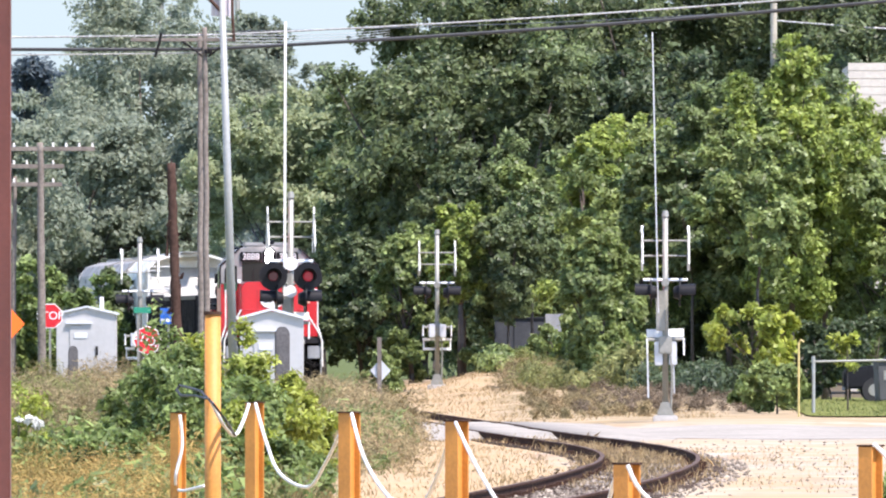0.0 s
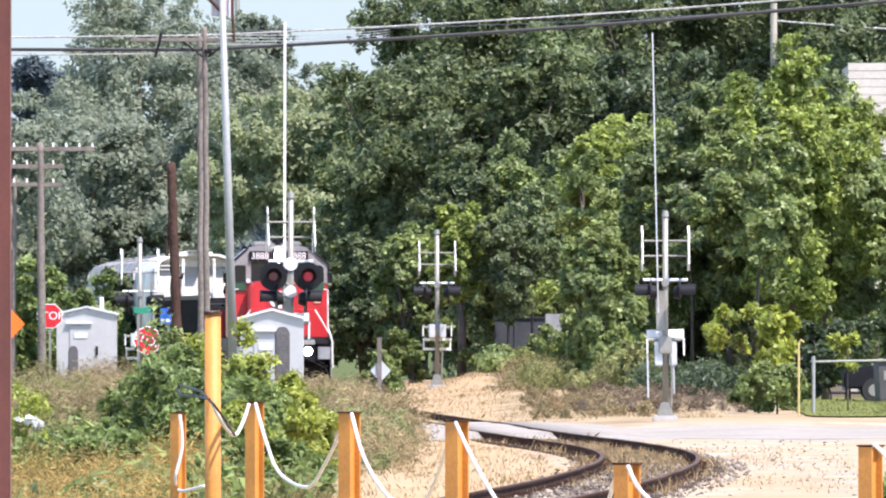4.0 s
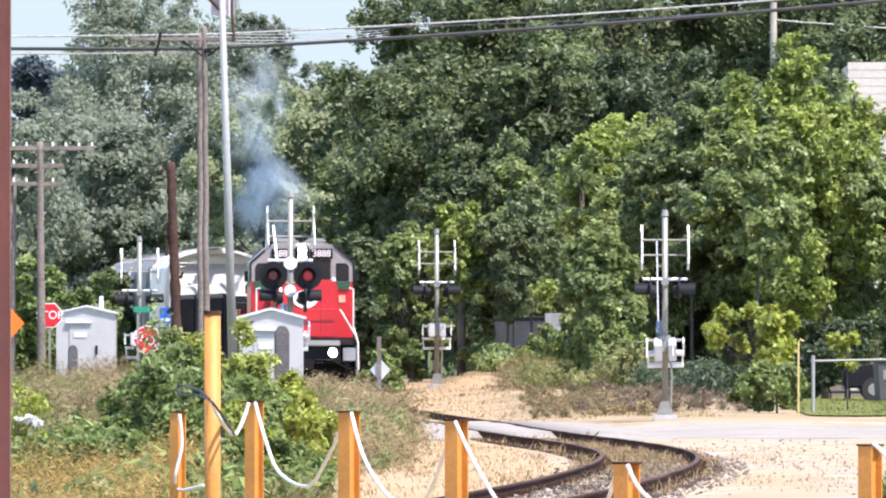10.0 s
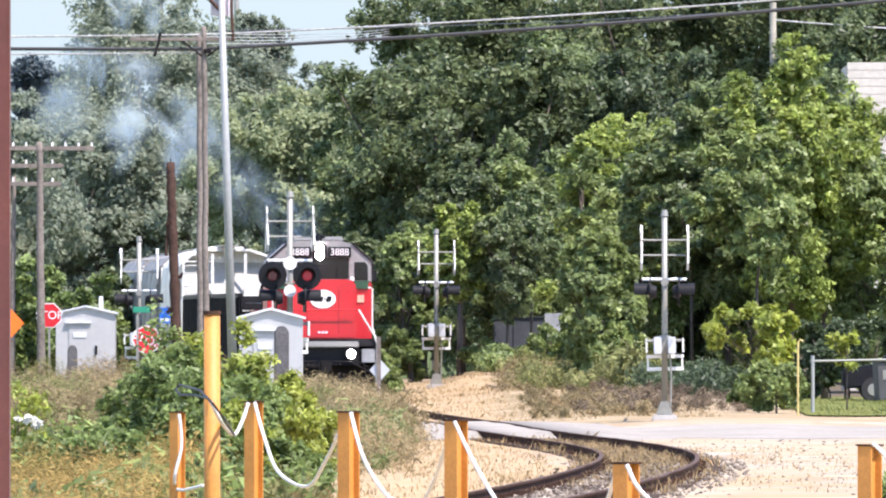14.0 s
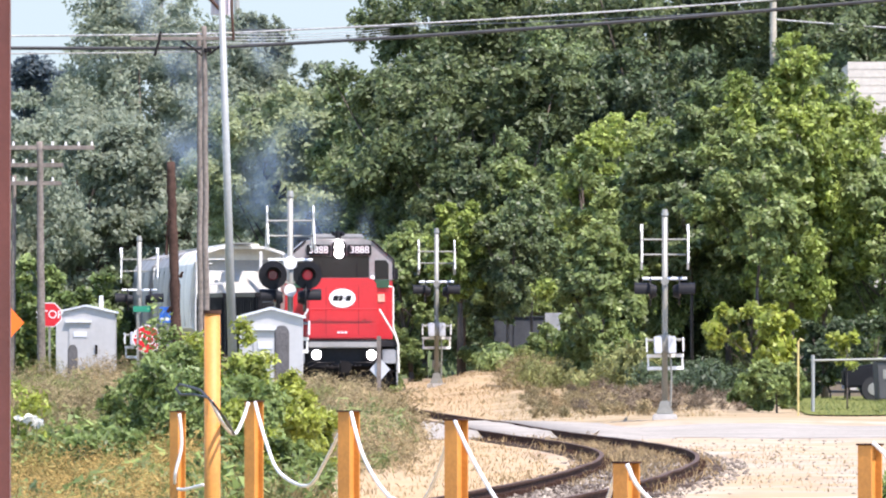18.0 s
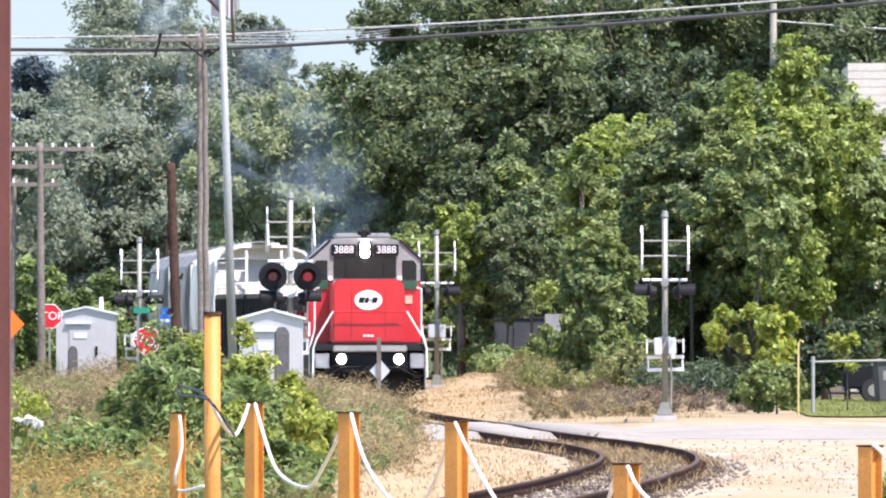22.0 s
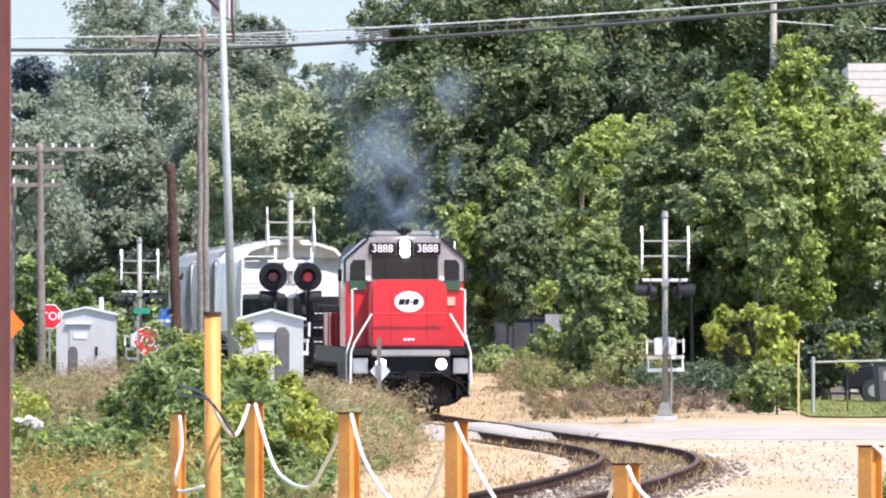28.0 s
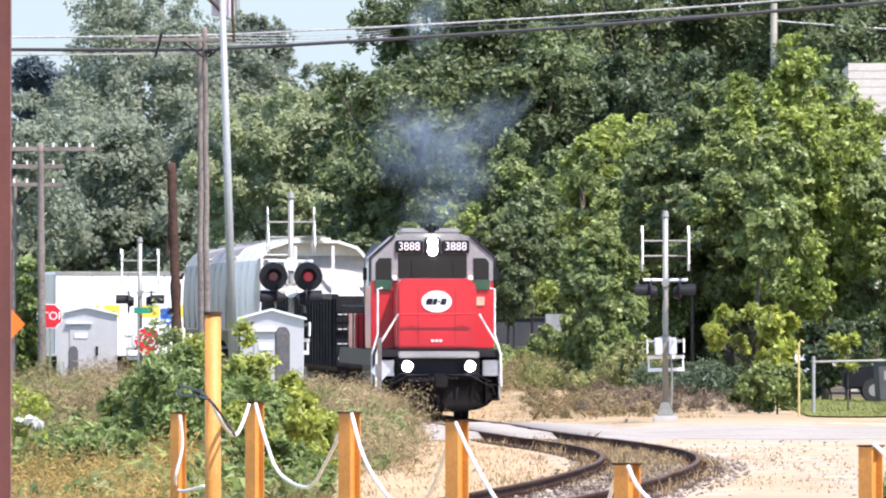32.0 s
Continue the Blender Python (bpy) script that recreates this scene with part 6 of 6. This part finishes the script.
def puff_mesh(name, seed, w, h, n, mat):
    """A loose cloud of soft soot flakes, dense in the middle."""
    rng = np.random.default_rng(seed + 500)
    p = rng.normal(size=(n, 3)) * np.array([w, w, h]) * 0.75
    a = rng.normal(size=(n, 3)) * np.array([1, 0.35, 1])
    a /= np.linalg.norm(a, axis=1)[:, None]
    b = np.cross(a, rng.normal(size=(n, 3)) * np.array([0.35, 1, 0.35]))
    b /= np.linalg.norm(b, axis=1)[:, None]
    k = 0.75 + 0.45 * rng.random((n, 1))
    v = np.stack([p - a * k - b * k, p + a * k - b * k, p + a * k + b * k, p - a * k + b * k], 1)
    me = bpy.data.meshes.new(name)
    me.from_pydata([tuple(q) for q in v.reshape(-1, 3)], [], [tuple(range(4 * i, 4 * i + 4)) for i in range(n)])
    uv = me.uv_layers.new(name="flake")
    corner = ((-1, -1), (1, -1), (1, 1), (-1, 1))
    for i in range(4 * n):
        uv.data[i].uv = corner[i % 4]
    me.materials.append(mat)
    return me


PUFFS = []
BURST = 10
for i in range(46):
    burst = i < BURST
    big = (0.40, 0.6) if burst else (0.5, 0.65)
    ob = tagged(new("smoke_puff", puff_mesh("smoke_puff", i + 1, *big, 2 if burst else 3, THICK_SMOKE if burst else SMOKE)), "thin blue-grey diesel exhaust puff over the locomotive")
    tagged(ob, category="smoke", kind="stuff")
    PUFFS.append(ob)


# ---- what moves ----
def along(y, back):
    """The distance at which the track lies back metres behind y along its line."""
    left = back
    while left > 0:
        step = min(0.5, left)
        y += step * math.cos(radians(track_turn(y)))
        left -= step
    return y


def set_on_track(y_a, y_b, origin_back):
    """A pose for a car whose bogies stand at the two distances, its origin that far ahead of the first bogie."""
    a = Vector((track_x(y_a), y_a, track_z(y_a)))
    b = Vector((track_x(y_b), y_b, track_z(y_b)))
    way = (a - b).normalized()
    turn = math.degrees(math.atan2(way.x, -way.y))
    p = a + way * origin_back
    return pose(p.x, p.y, p.z, math.degrees(math.asin(-way.z)), 0, turn)


CAB_AT = [(0, 384.3), (1, 383.3), (2, 381.8), (3, 380.2), (3.5, 379.5), (5.5, 374.8), (6, 373.7), (7, 371.9), (8, 369.6), (9, 366.8), (10, 364.7), (11, 362.4), (12, 360.1), (13, 357.3), (14, 354.8), (14.5, 353.7), (16.5, 348.2), (17, 347.2), (18, 344.5),
          (19, 340.5), (20, 338.3), (21, 335.1), (22, 331.4), (23, 329.0), (24, 325.6), (25, 322.2), (25.5, 321.2), (27.5, 314.8), (28, 313.7), (29, 310.6), (30, 307.9), (31, 305.4), (32, 302.4)]
ARM_DOWN = [(0, 0), (3.5, 0), (4.5, 9), (5.5, 28), (6, 36.5), (6.5, 41.5), (7, 46), (7.5, 51), (8, 55.5), (8.5, 59), (9, 62), (9.5, 66.5), (10, 71), (10.5, 77), (11, 82), (11.5, 86), (12, 89), (12.5, 90), (32, 90)]

ARM_DOWN_LATE = [(0, 0), (3.5, 0), (4.5, 6), (5.5, 20), (6, 28.5), (6.5, 34), (7, 39), (7.5, 42.5), (8, 46), (8.5, 52), (9, 58), (9.5, 64.5), (10, 71), (10.5, 77), (11, 82), (11.5, 86), (12, 89), (12.5, 90), (32, 90)]


def motions():
    rows = {"loco": [], "ga": [], "gb": [], "a": [], "c": [], "b": []}
    for t, y in CAB_AT:
        rows["loco"].append((t, set_on_track(y + 0.6, along(y + 0.6, 10.3), 0.6)))
        tail = along(y, 14.85)
        for key in ("ga", "gb"):
            rows[key].append((t, set_on_track(along(tail, 2.6), along(tail, 17.0), 2.6)))
            tail = along(tail, 20.2)
        for key in ("a", "c", "b"):
            rows[key].append((t, set_on_track(along(tail, 2.6), along(tail, 14.4), 2.6)))
            tail = along(tail, 17.3)
    walk(loco, rows["loco"])
    walk(gondola_a, rows["ga"])
    walk(gondola_b, rows["gb"])
    walk(hopper_a, rows["a"])
    walk(hopper_c, rows["c"])
    walk(hopper_b, rows["b"])
    walk(pickup, [(0, pose(-113.0, 433, 0.2)), (24.6, pose(-13.1, 433, 0.2)), (32, pose(17.0, 433, 0.2))])
    walk(box_truck, [(0, pose(-97.0, 411, 0.2, 0, 0, 13)), (30, pose(-11.65, 431.6, 0.2, 0, 0, 13)), (32, pose(-6.0, 433, 0.2, 0, 0, 13))])
    # smoke: each puff waits in the hood, leaves the stack, rises and drifts
    for i, puff in enumerate(PUFFS):
        burst = i < BURST
        leave = 8.95 + 0.075 * i if burst else 11.6 + 0.55 * (i - BURST)
        span = 5.0 if burst else 3.7
        path = []
        for t, y in CAB_AT:
            if t <= leave:
                p = set_on_track(y + 0.6, along(y + 0.6, 10.3), 0.6) @ Vector((0, 6.5, 2.75))
                path.append((t, pose(p.x, p.y, p.z, 0, 0, i * 37)))
        y0 = np.interp(leave, [a for a, b in CAB_AT], [b for a, b in CAB_AT])
        p = set_on_track(y0 + 0.6, along(y0 + 0.6, 10.3), 0.6) @ Vector((0, 6.5, 2.75))
        for k in range(1, 9):
            t = leave + span * k / 8
            if t > 32:
                break
            s = span * k / 8
            if burst:
                off = ((-0.6 - 0.09 * i) * s + 0.35 * math.sin(i * 2.1) * s ** 0.5, 0.2 * s, (2.7 + 0.55 * ((i * 3) % BURST) * 0.8) * (1 - math.exp(-s * 2.6)) + 0.3 * s)
            else:
                wind = np.interp(leave + 0.6 * s, [12, 20, 21.5, 23, 25, 32], [-0.55, -0.55, -0.3, 0.05, 0.25, 0.45])
                off = (wind * s + 0.3 * math.sin(i * 2.4) * s, 0.3 * s, 0.75 * s + 1.3 * (1 - math.exp(-2 * s)))
            path.append((t, pose(p.x + off[0], p.y + off[1], p.z + off[2], 0, 0, i * 37 + 14 * s)))
        t, m = path[-1]
        if t < 32:
            path.append((32, Matrix.Translation((-0.25 * (32 - t), 0, 4.0 * (32 - t))) @ m))
        walk(puff, path)
    for arm, lean in GATES:
        walk(arm, [(t, pose(0, -0.06, 1.82, -a, lean, 0)) for t, a in (ARM_DOWN_LATE if lean < 0 else ARM_DOWN)])


motions()
